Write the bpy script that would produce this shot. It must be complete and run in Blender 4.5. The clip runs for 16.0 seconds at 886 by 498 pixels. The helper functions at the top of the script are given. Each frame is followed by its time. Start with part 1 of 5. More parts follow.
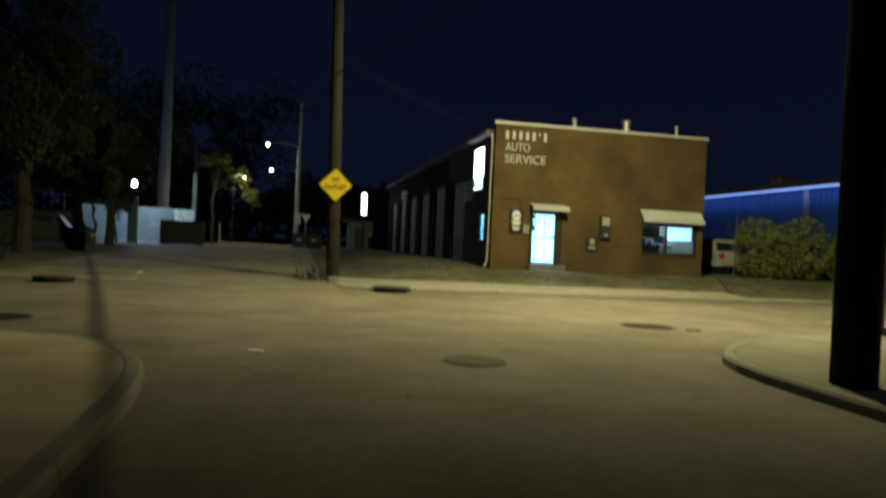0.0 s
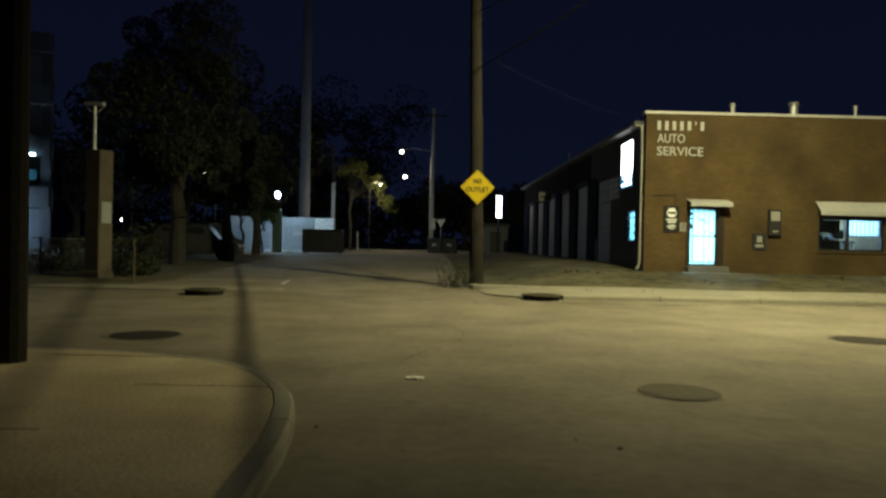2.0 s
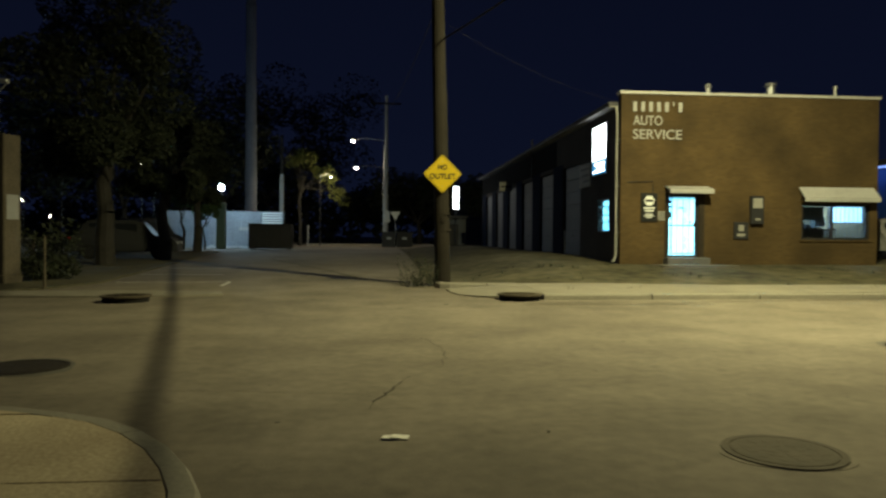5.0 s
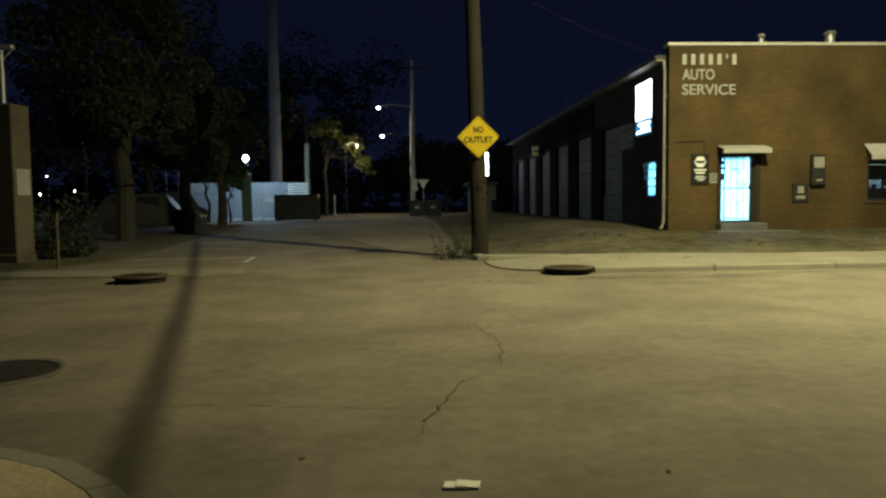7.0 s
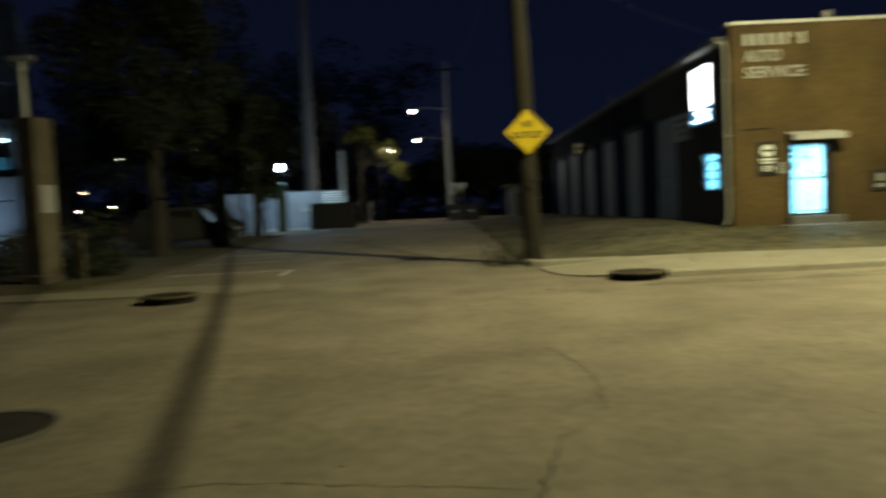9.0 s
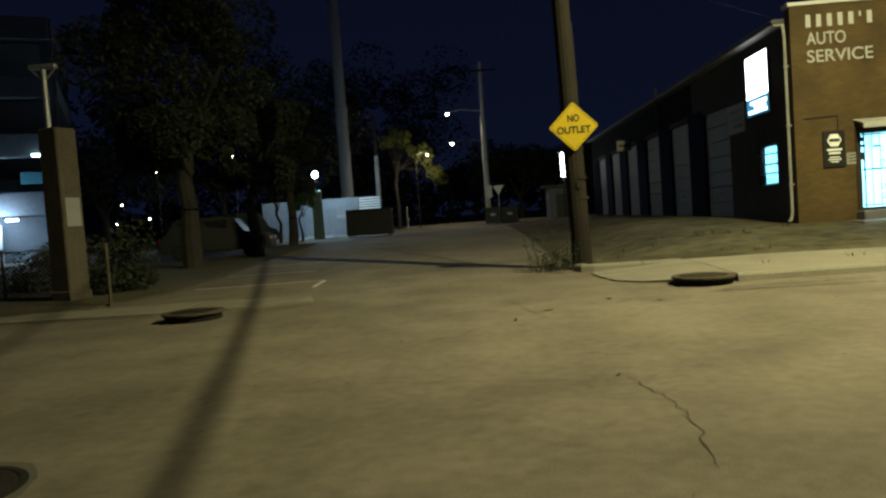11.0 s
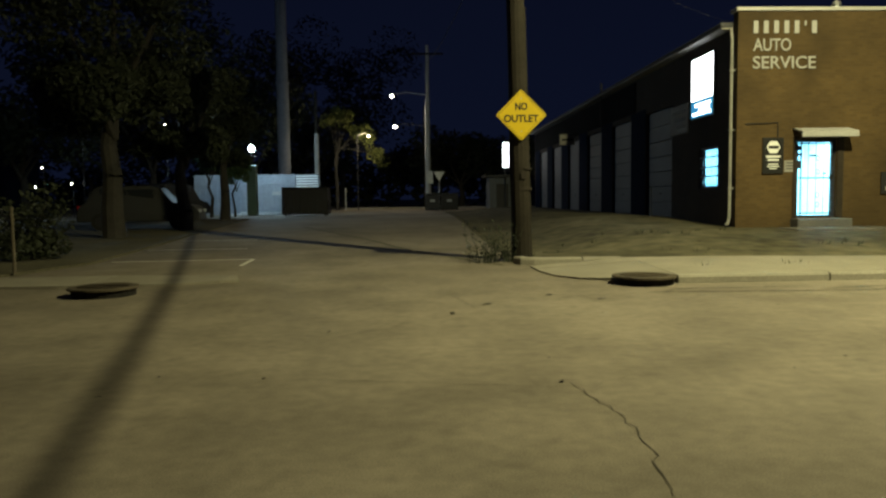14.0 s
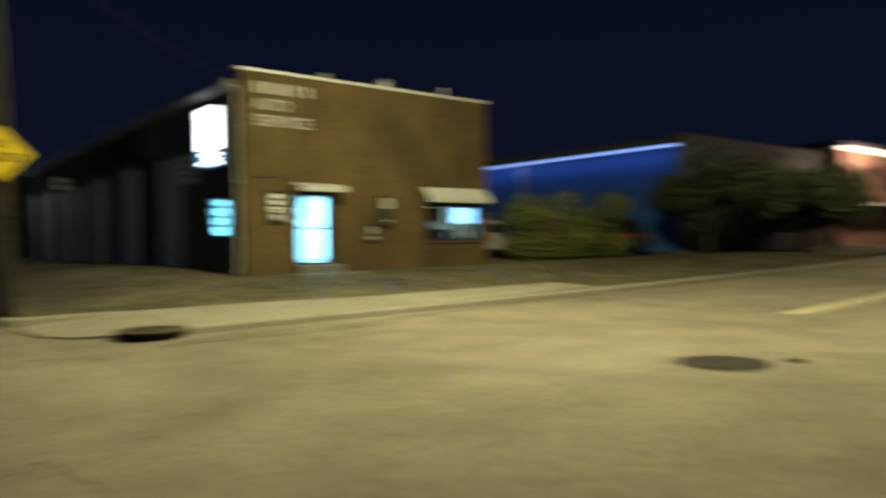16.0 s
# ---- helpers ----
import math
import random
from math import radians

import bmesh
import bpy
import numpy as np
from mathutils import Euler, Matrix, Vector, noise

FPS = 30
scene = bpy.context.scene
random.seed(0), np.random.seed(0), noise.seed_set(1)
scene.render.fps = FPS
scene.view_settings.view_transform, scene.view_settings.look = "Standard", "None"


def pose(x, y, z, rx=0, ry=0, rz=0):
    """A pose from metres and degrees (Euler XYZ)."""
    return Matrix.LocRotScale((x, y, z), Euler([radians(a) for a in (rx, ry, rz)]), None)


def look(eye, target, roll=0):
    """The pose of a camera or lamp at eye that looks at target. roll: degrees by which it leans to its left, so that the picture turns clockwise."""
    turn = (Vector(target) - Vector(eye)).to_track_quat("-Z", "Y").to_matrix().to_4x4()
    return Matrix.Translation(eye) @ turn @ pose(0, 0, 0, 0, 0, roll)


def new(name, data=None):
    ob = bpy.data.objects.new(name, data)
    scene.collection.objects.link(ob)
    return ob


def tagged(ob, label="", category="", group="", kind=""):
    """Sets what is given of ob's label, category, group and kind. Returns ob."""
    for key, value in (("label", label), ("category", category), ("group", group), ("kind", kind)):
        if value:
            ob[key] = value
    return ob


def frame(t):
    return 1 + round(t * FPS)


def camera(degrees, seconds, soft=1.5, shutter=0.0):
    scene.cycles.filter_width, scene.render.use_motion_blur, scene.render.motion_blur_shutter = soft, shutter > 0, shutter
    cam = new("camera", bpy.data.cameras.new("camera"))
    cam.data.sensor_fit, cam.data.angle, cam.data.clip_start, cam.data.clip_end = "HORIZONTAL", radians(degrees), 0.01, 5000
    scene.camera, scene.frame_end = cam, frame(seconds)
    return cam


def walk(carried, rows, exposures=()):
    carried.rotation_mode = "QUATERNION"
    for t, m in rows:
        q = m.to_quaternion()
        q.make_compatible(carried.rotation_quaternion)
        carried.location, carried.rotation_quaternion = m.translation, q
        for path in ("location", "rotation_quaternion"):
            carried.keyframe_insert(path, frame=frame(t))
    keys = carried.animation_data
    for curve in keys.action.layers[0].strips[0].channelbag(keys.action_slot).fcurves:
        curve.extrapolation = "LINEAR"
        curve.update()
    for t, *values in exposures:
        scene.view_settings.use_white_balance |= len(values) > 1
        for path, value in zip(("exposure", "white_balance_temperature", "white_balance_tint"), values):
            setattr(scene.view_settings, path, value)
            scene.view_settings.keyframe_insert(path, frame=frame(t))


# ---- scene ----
PATH = [
    (0, (1.54, -0.107, 1.404), (1.939, 1.853, 1.392), 2.7),
    (0.1, (1.535, -0.036, 1.406), (1.928, 1.925, 1.419), 2.7),
    (0.5, (1.516, 0.246, 1.413), (1.767, 2.23, 1.405), 2.8),
    (1, (1.346, 0.595, 1.439), (1.493, 2.589, 1.426), 1.4),
    (1.5, (1.258, 0.971, 1.414), (1.479, 2.957, 1.334), 1.4),
    (2, (1.22, 1.338, 1.434), (1.261, 3.338, 1.417), 1.2),
    (2.5, (1.071, 1.759, 1.447), (1.175, 3.756, 1.482), 2.1),
    (3, (1.024, 2.227, 1.44), (1.333, 4.203, 1.433), -0.6),
    (3.5, (1.02, 2.59, 1.422), (1.329, 4.566, 1.414), -0.4),
    (4, (0.96, 3.01, 1.427), (1.208, 4.994, 1.378), -0.5),
    (4.5, (0.94, 3.399, 1.441), (1.308, 5.362, 1.335), 1.5),
    (5, (0.993, 3.765, 1.45), (1.167, 5.757, 1.415), 0.4),
    (7.4, (0.785, 5.512, 1.487), (0.845, 7.507, 1.356), -1.3),
    (7.5, (0.776, 5.585, 1.489), (0.78, 7.582, 1.389), -1.3),
    (7.6, (0.779, 5.668, 1.487), (0.777, 7.667, 1.425), -1.3),
    (8, (0.791, 6.001, 1.48), (0.715, 7.995, 1.351), -2.9),
    (8.4, (0.709, 6.275, 1.478), (0.648, 8.274, 1.466), -2.3),
    (8.5, (0.689, 6.344, 1.477), (0.628, 8.343, 1.434), -2.3),
    (8.6, (0.667, 6.412, 1.474), (0.675, 8.411, 1.412), -2.3),
    (8.9, (0.601, 6.614, 1.464), (0.64, 8.608, 1.318), -2.7),
    (9, (0.579, 6.682, 1.461), (0.581, 8.679, 1.352), -2.7),
    (9.1, (0.574, 6.739, 1.461), (0.476, 8.731, 1.315), -2.7),
    (11.5, (0.442, 8.098, 1.457), (0.344, 10.094, 1.371), -4.2),
    (12, (0.42, 8.299, 1.438), (0.352, 10.296, 1.337), -2.2),
    (12.5, (0.423, 8.297, 1.465), (0.346, 10.294, 1.383), -0.4),
    (13, (0.415, 8.312, 1.483), (0.364, 10.311, 1.417), -1.8),
    (13.5, (0.433, 8.347, 1.462), (0.458, 10.343, 1.348), -0.7),
    (14, (0.458, 8.386, 1.453), (0.53, 10.38, 1.312), -0.7),
    (14.5, (0.454, 8.377, 1.451), (0.524, 10.371, 1.311), -0.1),
    (15, (0.468, 8.371, 1.448), (0.561, 10.362, 1.29), -1.3),
    (15.5, (0.54, 8.449, 1.474), (1.005, 10.39, 1.345), -0.6),
    (15.9, (0.636, 8.466, 1.463), (1.733, 10.138, 1.438), -1.0),
    (16, (0.66, 8.47, 1.46), (1.92, 10.02, 1.435), -1.0),
]
cam = camera(63.1, 16.0, soft=2.4, shutter=0.7)
walk(cam, [(t, look(eye, target, roll)) for t, eye, target, roll in PATH], exposures=[(0, -0.08), (1.5, 0), (15.3, 0), (16, 0.06)])

# ---- night sky and the large lights ----
world = bpy.data.worlds.new("night")
scene.world = world
world.use_nodes = True
wn = world.node_tree.nodes
wl = world.node_tree.links
bg = wn["Background"]
tc = wn.new("ShaderNodeTexCoord")
sep = wn.new("ShaderNodeSeparateXYZ")
ramp = wn.new("ShaderNodeValToRGB")
ramp.color_ramp.elements[0].position, ramp.color_ramp.elements[0].color = 0.0, (0.0036, 0.0056, 0.0165, 1)
ramp.color_ramp.elements[1].position, ramp.color_ramp.elements[1].color = 0.6, (0.0020, 0.0028, 0.0090, 1)
wl.new(tc.outputs["Generated"], sep.inputs[0])
wl.new(sep.outputs["Z"], ramp.inputs[0])
wl.new(ramp.outputs[0], bg.inputs["Color"])
bg.inputs["Strength"].default_value = 1.0


def lamp(name, kind, energy, color, m, **settings):
    data = bpy.data.lights.new(name, kind)
    data.energy, data.color = energy, color
    if "size" in settings:
        data.shape, data.size, data.size_y = "RECTANGLE", settings["size"], settings.get("size_y", settings["size"])
    if "radius" in settings:
        data.shadow_soft_size = settings["radius"]
    if "angle" in settings:
        data.spot_size, data.spot_blend = radians(settings["angle"]), settings.get("blend", 0.3)
    ob = new(name, data)
    ob.matrix_world = m
    return ob


LAMP = (9.52, 16.2, 11.2)
LAMP_EAST = (36.5, 16.6, 9.4)
WARM = (1.0, 0.93, 0.47)
lamp("street_light", "SPOT", 12900, WARM, pose(LAMP[0], LAMP[1], LAMP[2] - 0.05, 21.5, 0, 0), radius=0.078, angle=157.6, blend=0.68)
lamp("east_street_light", "SPOT", 2600, WARM, pose(LAMP_EAST[0], LAMP_EAST[1], LAMP_EAST[2] - 0.05), radius=0.05, angle=172, blend=0.5)
lamp("lantern_light", "POINT", 800, (0.5, 0.8, 1.0), pose(-10.2, 56.0, 4.85), radius=0.12)
lamp("far_street_light", "SPOT", 800, (1.0, 0.86, 0.62), pose(-1.42, 68.0, 9.66), radius=0.15, angle=160)
lamp("far_street_light", "POINT", 420, (1.0, 0.85, 0.5), pose(-3.65, 72.6, 6.75), radius=0.1)
lamp("office_light", "AREA", 900, (0.3, 0.8, 1.0), pose(11.6, 30.2, 3.32), size=3.0, size_y=2.4)
lamp("office_light", "AREA", 800, (0.36, 0.66, 1.0), pose(16.3, 30.4, 3.32), size=2.6, size_y=2.2)
lamp("sign_box_light", "AREA", 60, (0.75, 0.9, 1.0), pose(8.6, 30.1, 5.0, 0, 90, 0), size=1.2, size_y=1.6)
lamp("garage_light", "POINT", 650, (0.55, 0.8, 1.0), pose(-26.6, 47.6, 2.9), radius=0.3)
lamp("porch_light", "POINT", 1500, (1.0, 0.72, 0.52), pose(57.0, 27.6, 6.2), radius=0.2)

lamp("eave_light", "AREA", 150, (0.2, 0.36, 1.0), pose(33.4, 52, 5.9, 0, -28, 0), size=0.15, size_y=44)

# ---- materials ----
def mat(name, color, rough=0.8, metal=0.0, var=0.25, grain=20.0, stain=0.6, bump=0.15, tint=None, spec=0.3, vary=0.0):
    m = bpy.data.materials.new(name)
    m.use_nodes = True
    n, l = m.node_tree.nodes, m.node_tree.links
    b = n["Principled BSDF"]
    b.inputs["Roughness"].default_value, b.inputs["Metallic"].default_value = rough, metal
    b.inputs["Specular IOR Level"].default_value = spec
    co = n.new("ShaderNodeTexCoord")
    fine = n.new("ShaderNodeTexNoise")
    fine.inputs["Scale"].default_value, fine.inputs["Detail"].default_value = grain, 5
    big = n.new("ShaderNodeTexNoise")
    big.inputs["Scale"].default_value, big.inputs["Detail"].default_value = stain, 4
    l.new(co.outputs["Object"], fine.inputs["Vector"])
    l.new(co.outputs["Object"], big.inputs["Vector"])
    add = n.new("ShaderNodeMath")
    add.operation = "ADD"
    l.new(fine.outputs["Fac"], add.inputs[0])
    l.new(big.outputs["Fac"], add.inputs[1])
    rg = n.new("ShaderNodeMapRange")
    rg.inputs["From Min"].default_value, rg.inputs["From Max"].default_value = 0.6, 1.4
    l.new(add.outputs[0], rg.inputs["Value"])
    mx = n.new("ShaderNodeMix")
    mx.data_type = "RGBA"
    lo = tint or color
    mx.inputs["A"].default_value = (*[c * (1 - var) for c in lo], 1)
    mx.inputs["B"].default_value = (*[min(1, c * (1 + var)) for c in color], 1)
    l.new(rg.outputs[0], mx.inputs["Factor"])
    out = mx.outputs["Result"]
    if vary:
        oi = n.new("ShaderNodeObjectInfo")
        hs = n.new("ShaderNodeHueSaturation")
        vr = n.new("ShaderNodeMapRange")
        vr.inputs["To Min"].default_value, vr.inputs["To Max"].default_value = 1 - vary, 1 + vary
        l.new(oi.outputs["Random"], vr.inputs["Value"])
        l.new(vr.outputs[0], hs.inputs["Value"])
        l.new(out, hs.inputs["Color"])
        out = hs.outputs["Color"]
    l.new(out, b.inputs["Base Color"])
    if bump:
        bp = n.new("ShaderNodeBump")
        bp.inputs["Strength"].default_value, bp.inputs["Distance"].default_value = bump, 0.02
        l.new(fine.outputs["Fac"], bp.inputs["Height"])
        l.new(bp.outputs[0], b.inputs["Normal"])
    return m


def glow(name, color, strength):
    m = bpy.data.materials.new(name)
    m.use_nodes = True
    b = m.node_tree.nodes["Principled BSDF"]
    b.inputs["Base Color"].default_value = (*color, 1)
    b.inputs["Emission Color"].default_value = (*color, 1)
    b.inputs["Emission Strength"].default_value = strength
    return m


def brick_mat(name, one, two, mortar, row=0.075, width=0.21):
    m = mat(name, one, 0.9)
    n, l = m.node_tree.nodes, m.node_tree.links
    b = n["Principled BSDF"]
    geo = n.new("ShaderNodeNewGeometry")
    sp = n.new("ShaderNodeSeparateXYZ")
    l.new(geo.outputs["Position"], sp.inputs[0])
    ad = n.new("ShaderNodeMath")
    l.new(sp.outputs["X"], ad.inputs[0])
    l.new(sp.outputs["Y"], ad.inputs[1])
    cb = n.new("ShaderNodeCombineXYZ")
    l.new(ad.outputs[0], cb.inputs["X"])
    l.new(sp.outputs["Z"], cb.inputs["Y"])
    br = n.new("ShaderNodeTexBrick")
    br.inputs["Scale"].default_value = 1.0
    br.inputs["Brick Width"].default_value, br.inputs["Row Height"].default_value = width, row
    br.inputs["Mortar Size"].default_value = 0.006
    br.inputs["Color1"].default_value, br.inputs["Color2"].default_value = (*one, 1), (*two, 1)
    br.inputs["Mortar"].default_value = (*mortar, 1)
    l.new(cb.outputs[0], br.inputs["Vector"])
    # wide stains and weathering over the courses
    st = n.new("ShaderNodeTexNoise")
    st.inputs["Scale"].default_value, st.inputs["Detail"].default_value = 0.55, 6
    l.new(geo.outputs["Position"], st.inputs["Vector"])
    rg = n.new("ShaderNodeMapRange")
    rg.inputs["From Min"].default_value, rg.inputs["From Max"].default_value = 0.3, 0.7
    rg.inputs["To Min"].default_value, rg.inputs["To Max"].default_value = 0.55, 1.25
    l.new(st.outputs["Fac"], rg.inputs["Value"])
    hs = n.new("ShaderNodeHueSaturation")
    l.new(br.outputs["Color"], hs.inputs["Color"])
    l.new(rg.outputs[0], hs.inputs["Value"])
    l.new(hs.outputs[0], b.inputs["Base Color"])
    bp = n.new("ShaderNodeBump")
    bp.inputs["Strength"].default_value, bp.inputs["Distance"].default_value = 0.5, 0.01
    iv = n.new("ShaderNodeMath")
    iv.operation, iv.inputs[0].default_value = "SUBTRACT", 1.0
    l.new(br.outputs["Fac"], iv.inputs[1])
    l.new(iv.outputs[0], bp.inputs["Height"])
    l.new(bp.outputs[0], b.inputs["Normal"])
    return m


def glass_mat(name, tint=(0.9, 0.97, 1.0)):
    m = bpy.data.materials.new(name)
    m.use_nodes = True
    b = m.node_tree.nodes["Principled BSDF"]
    b.inputs["Base Color"].default_value = (*tint, 1)
    b.inputs["Transmission Weight"].default_value = 1.0
    b.inputs["Roughness"].default_value, b.inputs["IOR"].default_value = 0.02, 1.1
    return m




def road_mat(name, color, dark, speckle):
    """Worn road: broad lanes of wear, hand-sized blotches and fine stone grain."""
    m = bpy.data.materials.new(name)
    m.use_nodes = True
    n, l = m.node_tree.nodes, m.node_tree.links
    b = n["Principled BSDF"]
    b.inputs["Specular IOR Level"].default_value = 0.25
    geo = n.new("ShaderNodeNewGeometry")
    total = None
    for scale, detail, lo, hi, low, high in ((0.16, 3, 0.35, 0.65, 0.82, 1.12), (0.9, 6, 0.3, 0.7, 0.78, 1.17), (2.6, 4, 0.6, 0.74, 1.0, 0.8), (7.0, 5, 0.3, 0.7, 0.86, 1.12), (90.0, 2, 0.3, 0.7, 1 - speckle, 1 + speckle)):
        t = n.new("ShaderNodeTexNoise")
        t.inputs["Scale"].default_value, t.inputs["Detail"].default_value = scale, detail
        l.new(geo.outputs["Position"], t.inputs["Vector"])
        r = n.new("ShaderNodeMapRange")
        for key, value in (("From Min", lo), ("From Max", hi), ("To Min", low), ("To Max", high)):
            r.inputs[key].default_value = value
        l.new(t.outputs["Fac"], r.inputs["Value"])
        if total is None:
            total, broad = r.outputs[0], t
        else:
            mu = n.new("ShaderNodeMath")
            mu.operation = "MULTIPLY"
            l.new(total, mu.inputs[0])
            l.new(r.outputs[0], mu.inputs[1])
            total = mu.outputs[0]
        last = t
    mx = n.new("ShaderNodeMix")
    mx.data_type = "RGBA"
    mx.inputs["A"].default_value, mx.inputs["B"].default_value = (*dark, 1), (*color, 1)
    l.new(broad.outputs["Fac"], mx.inputs["Factor"])
    hs = n.new("ShaderNodeHueSaturation")
    l.new(mx.outputs["Result"], hs.inputs["Color"])
    l.new(total, hs.inputs["Value"])
    l.new(hs.outputs[0], b.inputs["Base Color"])
    # worn patches are a little smoother
    ro = n.new("ShaderNodeMapRange")
    ro.inputs["To Min"].default_value, ro.inputs["To Max"].default_value = 0.98, 0.78
    l.new(broad.outputs["Fac"], ro.inputs["Value"])
    l.new(ro.outputs[0], b.inputs["Roughness"])
    bp = n.new("ShaderNodeBump")
    bp.inputs["Strength"].default_value, bp.inputs["Distance"].default_value = 0.25, 0.006
    l.new(last.outputs["Fac"], bp.inputs["Height"])
    l.new(bp.outputs[0], b.inputs["Normal"])
    return m


ASPHALT = road_mat("asphalt", (0.175, 0.155, 0.124), (0.138, 0.115, 0.09), 0.2)
# stained concrete, its colour raised and warmed for light from another lamp
CONC_LIT = mat("lit_brown_stained_concrete", (0.42, 0.355, 0.245), 0.9, var=0.28, grain=30, stain=0.9, bump=0.25, tint=(0.34, 0.265, 0.175), vary=0.05)
PATCH = mat("asphalt_patch", (0.09, 0.085, 0.075), 0.9, var=0.3, grain=30, stain=1.5, bump=0.3)
SEAM = mat("old_seam", (0.1, 0.09, 0.072), 0.95, var=0.3, grain=40, bump=0)
CRACK = mat("crack_fill", (0.045, 0.04, 0.032), 0.95, var=0.3, grain=40, bump=0)
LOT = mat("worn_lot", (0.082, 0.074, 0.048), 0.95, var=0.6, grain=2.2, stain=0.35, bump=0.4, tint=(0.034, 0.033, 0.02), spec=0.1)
CONC = mat("concrete", (0.2, 0.183, 0.148), 0.9, var=0.26, grain=40, stain=1.1, bump=0.2, vary=0.06)
KERB = mat("kerb_concrete", (0.215, 0.2, 0.165), 0.88, var=0.22, grain=22, stain=1.3, bump=0.25, vary=0.08)
DIRT = mat("dirt", (0.075, 0.066, 0.042), 0.95, var=0.45, grain=8, stain=0.5, bump=0.5, tint=(0.048, 0.048, 0.028))
BRICK = brick_mat("tan_brick", (0.077, 0.049, 0.0172), (0.061, 0.038, 0.0132), (0.065, 0.049, 0.027))
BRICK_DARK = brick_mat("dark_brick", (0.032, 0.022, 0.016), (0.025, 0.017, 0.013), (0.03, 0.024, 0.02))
BRICK_RED = brick_mat("red_brick", (0.3, 0.155, 0.105), (0.24, 0.12, 0.08), (0.3, 0.24, 0.2))
WHITE = mat("white_paint", (0.34, 0.34, 0.335), 0.6, var=0.15, grain=12, stain=1.2, bump=0.06)
LETTER = mat("letter_paint", (0.29, 0.29, 0.285), 0.6, var=0.1, grain=9, bump=0)
GREY_DOOR = mat("door_paint", (0.085, 0.093, 0.106), 0.6, var=0.12, grain=6, stain=0.8, bump=0.05)
NAVY = mat("navy_paint", (0.007, 0.011, 0.024), 0.95, var=0.25, grain=8, bump=0.08, spec=0.05)
FASCIA = mat("fascia_metal", (0.009, 0.009, 0.01), 0.95, var=0.3, grain=6, bump=0.05, spec=0.04)
SPOUT = mat("weathered_spout", (0.2, 0.195, 0.18), 0.7, var=0.3, grain=8, stain=1.5, bump=0.1)
GABLE = mat("grey_gable_metal", (0.12, 0.125, 0.115), 0.7, var=0.25, grain=5, stain=0.4, bump=0.08)
POLE_PALE = mat("pale_pole_wood", (0.3, 0.29, 0.27), 0.85, var=0.3, grain=14, stain=1.2, bump=0.3)
MAST = mat("mast_steel", (0.15, 0.16, 0.19), 0.8, 0.0, var=0.2, grain=5, stain=0.6, bump=0.05)
DOORSTEP = mat("grey_doorstep", (0.1, 0.1, 0.1), 0.85, var=0.25, grain=20, stain=1.5, bump=0.2)
DARK = mat("dark_metal", (0.02, 0.02, 0.022), 0.55, var=0.3, grain=14, bump=0.1)
IRON = mat("cast_iron", (0.022, 0.018, 0.015), 0.8, 0.3, var=0.4, grain=30, stain=4, bump=0.4)
# near-black that paints the shade inside openings
GAP_SHADE = mat("gap_shade", (0.008, 0.007, 0.006), 0.95, bump=0)
STEEL = mat("galvanised", (0.36, 0.37, 0.38), 0.5, 0.6, var=0.15, grain=9, stain=2, bump=0.05)
WOOD = mat("pole_wood", (0.018, 0.0155, 0.0125), 0.9, var=0.4, grain=16, stain=1.5, bump=0.5, tint=(0.02, 0.017, 0.013), spec=0.15)
GUTTER = mat("weathered_gutter", (0.06, 0.062, 0.065), 0.8, 0.2, var=0.3, grain=6, stain=1.2, bump=0.1)
LEAF_YOUNG = mat("young_leaf", (0.045, 0.075, 0.03), 0.7, var=0.4, grain=6, stain=0.8, bump=0)
JAMB = mat("door_jamb", (0.025, 0.019, 0.013), 0.8, var=0.3, grain=14, stain=2, bump=0.1)
YELLOW = mat("sign_yellow", (0.46, 0.33, 0.008), 0.45, var=0.06, grain=6, stain=2, bump=0.02)
BLACK = mat("sign_black", (0.012, 0.012, 0.012), 0.5, var=0.1, bump=0)
BLUE = mat("blue_paint", (0.04, 0.115, 0.3), 0.6, var=0.2, grain=5, stain=0.3, bump=0.05)
# shade on the unlit western trees is put into this dark leaf colour
LEAF_DIMMED = mat("leaf", (0.02, 0.025, 0.0125), 0.7, var=0.45, grain=6, stain=0.8, bump=0)
# brighter copy of that leaf: street light on the east trees as colour
LEAF_EAST_LIT = mat("lit_east_leaf", (0.062, 0.072, 0.036), 0.7, var=0.45, grain=6, stain=0.8, bump=0)
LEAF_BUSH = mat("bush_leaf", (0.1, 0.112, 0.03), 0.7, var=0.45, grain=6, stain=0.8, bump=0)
BARK = mat("bark", (0.034, 0.031, 0.026), 0.95, var=0.4, grain=18, stain=2, bump=0.6)
YARD = mat("yard_wall_paint", (0.2, 0.22, 0.25), 0.7, var=0.2, grain=6, stain=0.9, bump=0.06)
POST = mat("grey_post_wood", (0.1, 0.083, 0.06), 0.9, var=0.35, grain=18, stain=2, bump=0.4)
PLASTER = mat("plaster", (0.72, 0.74, 0.74), 0.7, var=0.08, grain=8, bump=0.03)
FLOOR = mat("floor_tile", (0.45, 0.45, 0.43), 0.5, var=0.15, grain=5, bump=0.02)
PAPER = mat("paper", (0.24, 0.235, 0.22), 0.8, var=0.1, grain=8, bump=0)
DECK = mat("dark_concrete", (0.085, 0.095, 0.115), 0.9, var=0.25, grain=8, stain=0.5, bump=0.1)
LID = mat("rusty_lid", (0.055, 0.044, 0.03), 0.85, 0.1, var=0.4, grain=25, stain=3, bump=0.3)
MANHOLE = mat("worn_iron", (0.07, 0.058, 0.04), 0.85, var=0.25, grain=30, stain=3, bump=0.2)
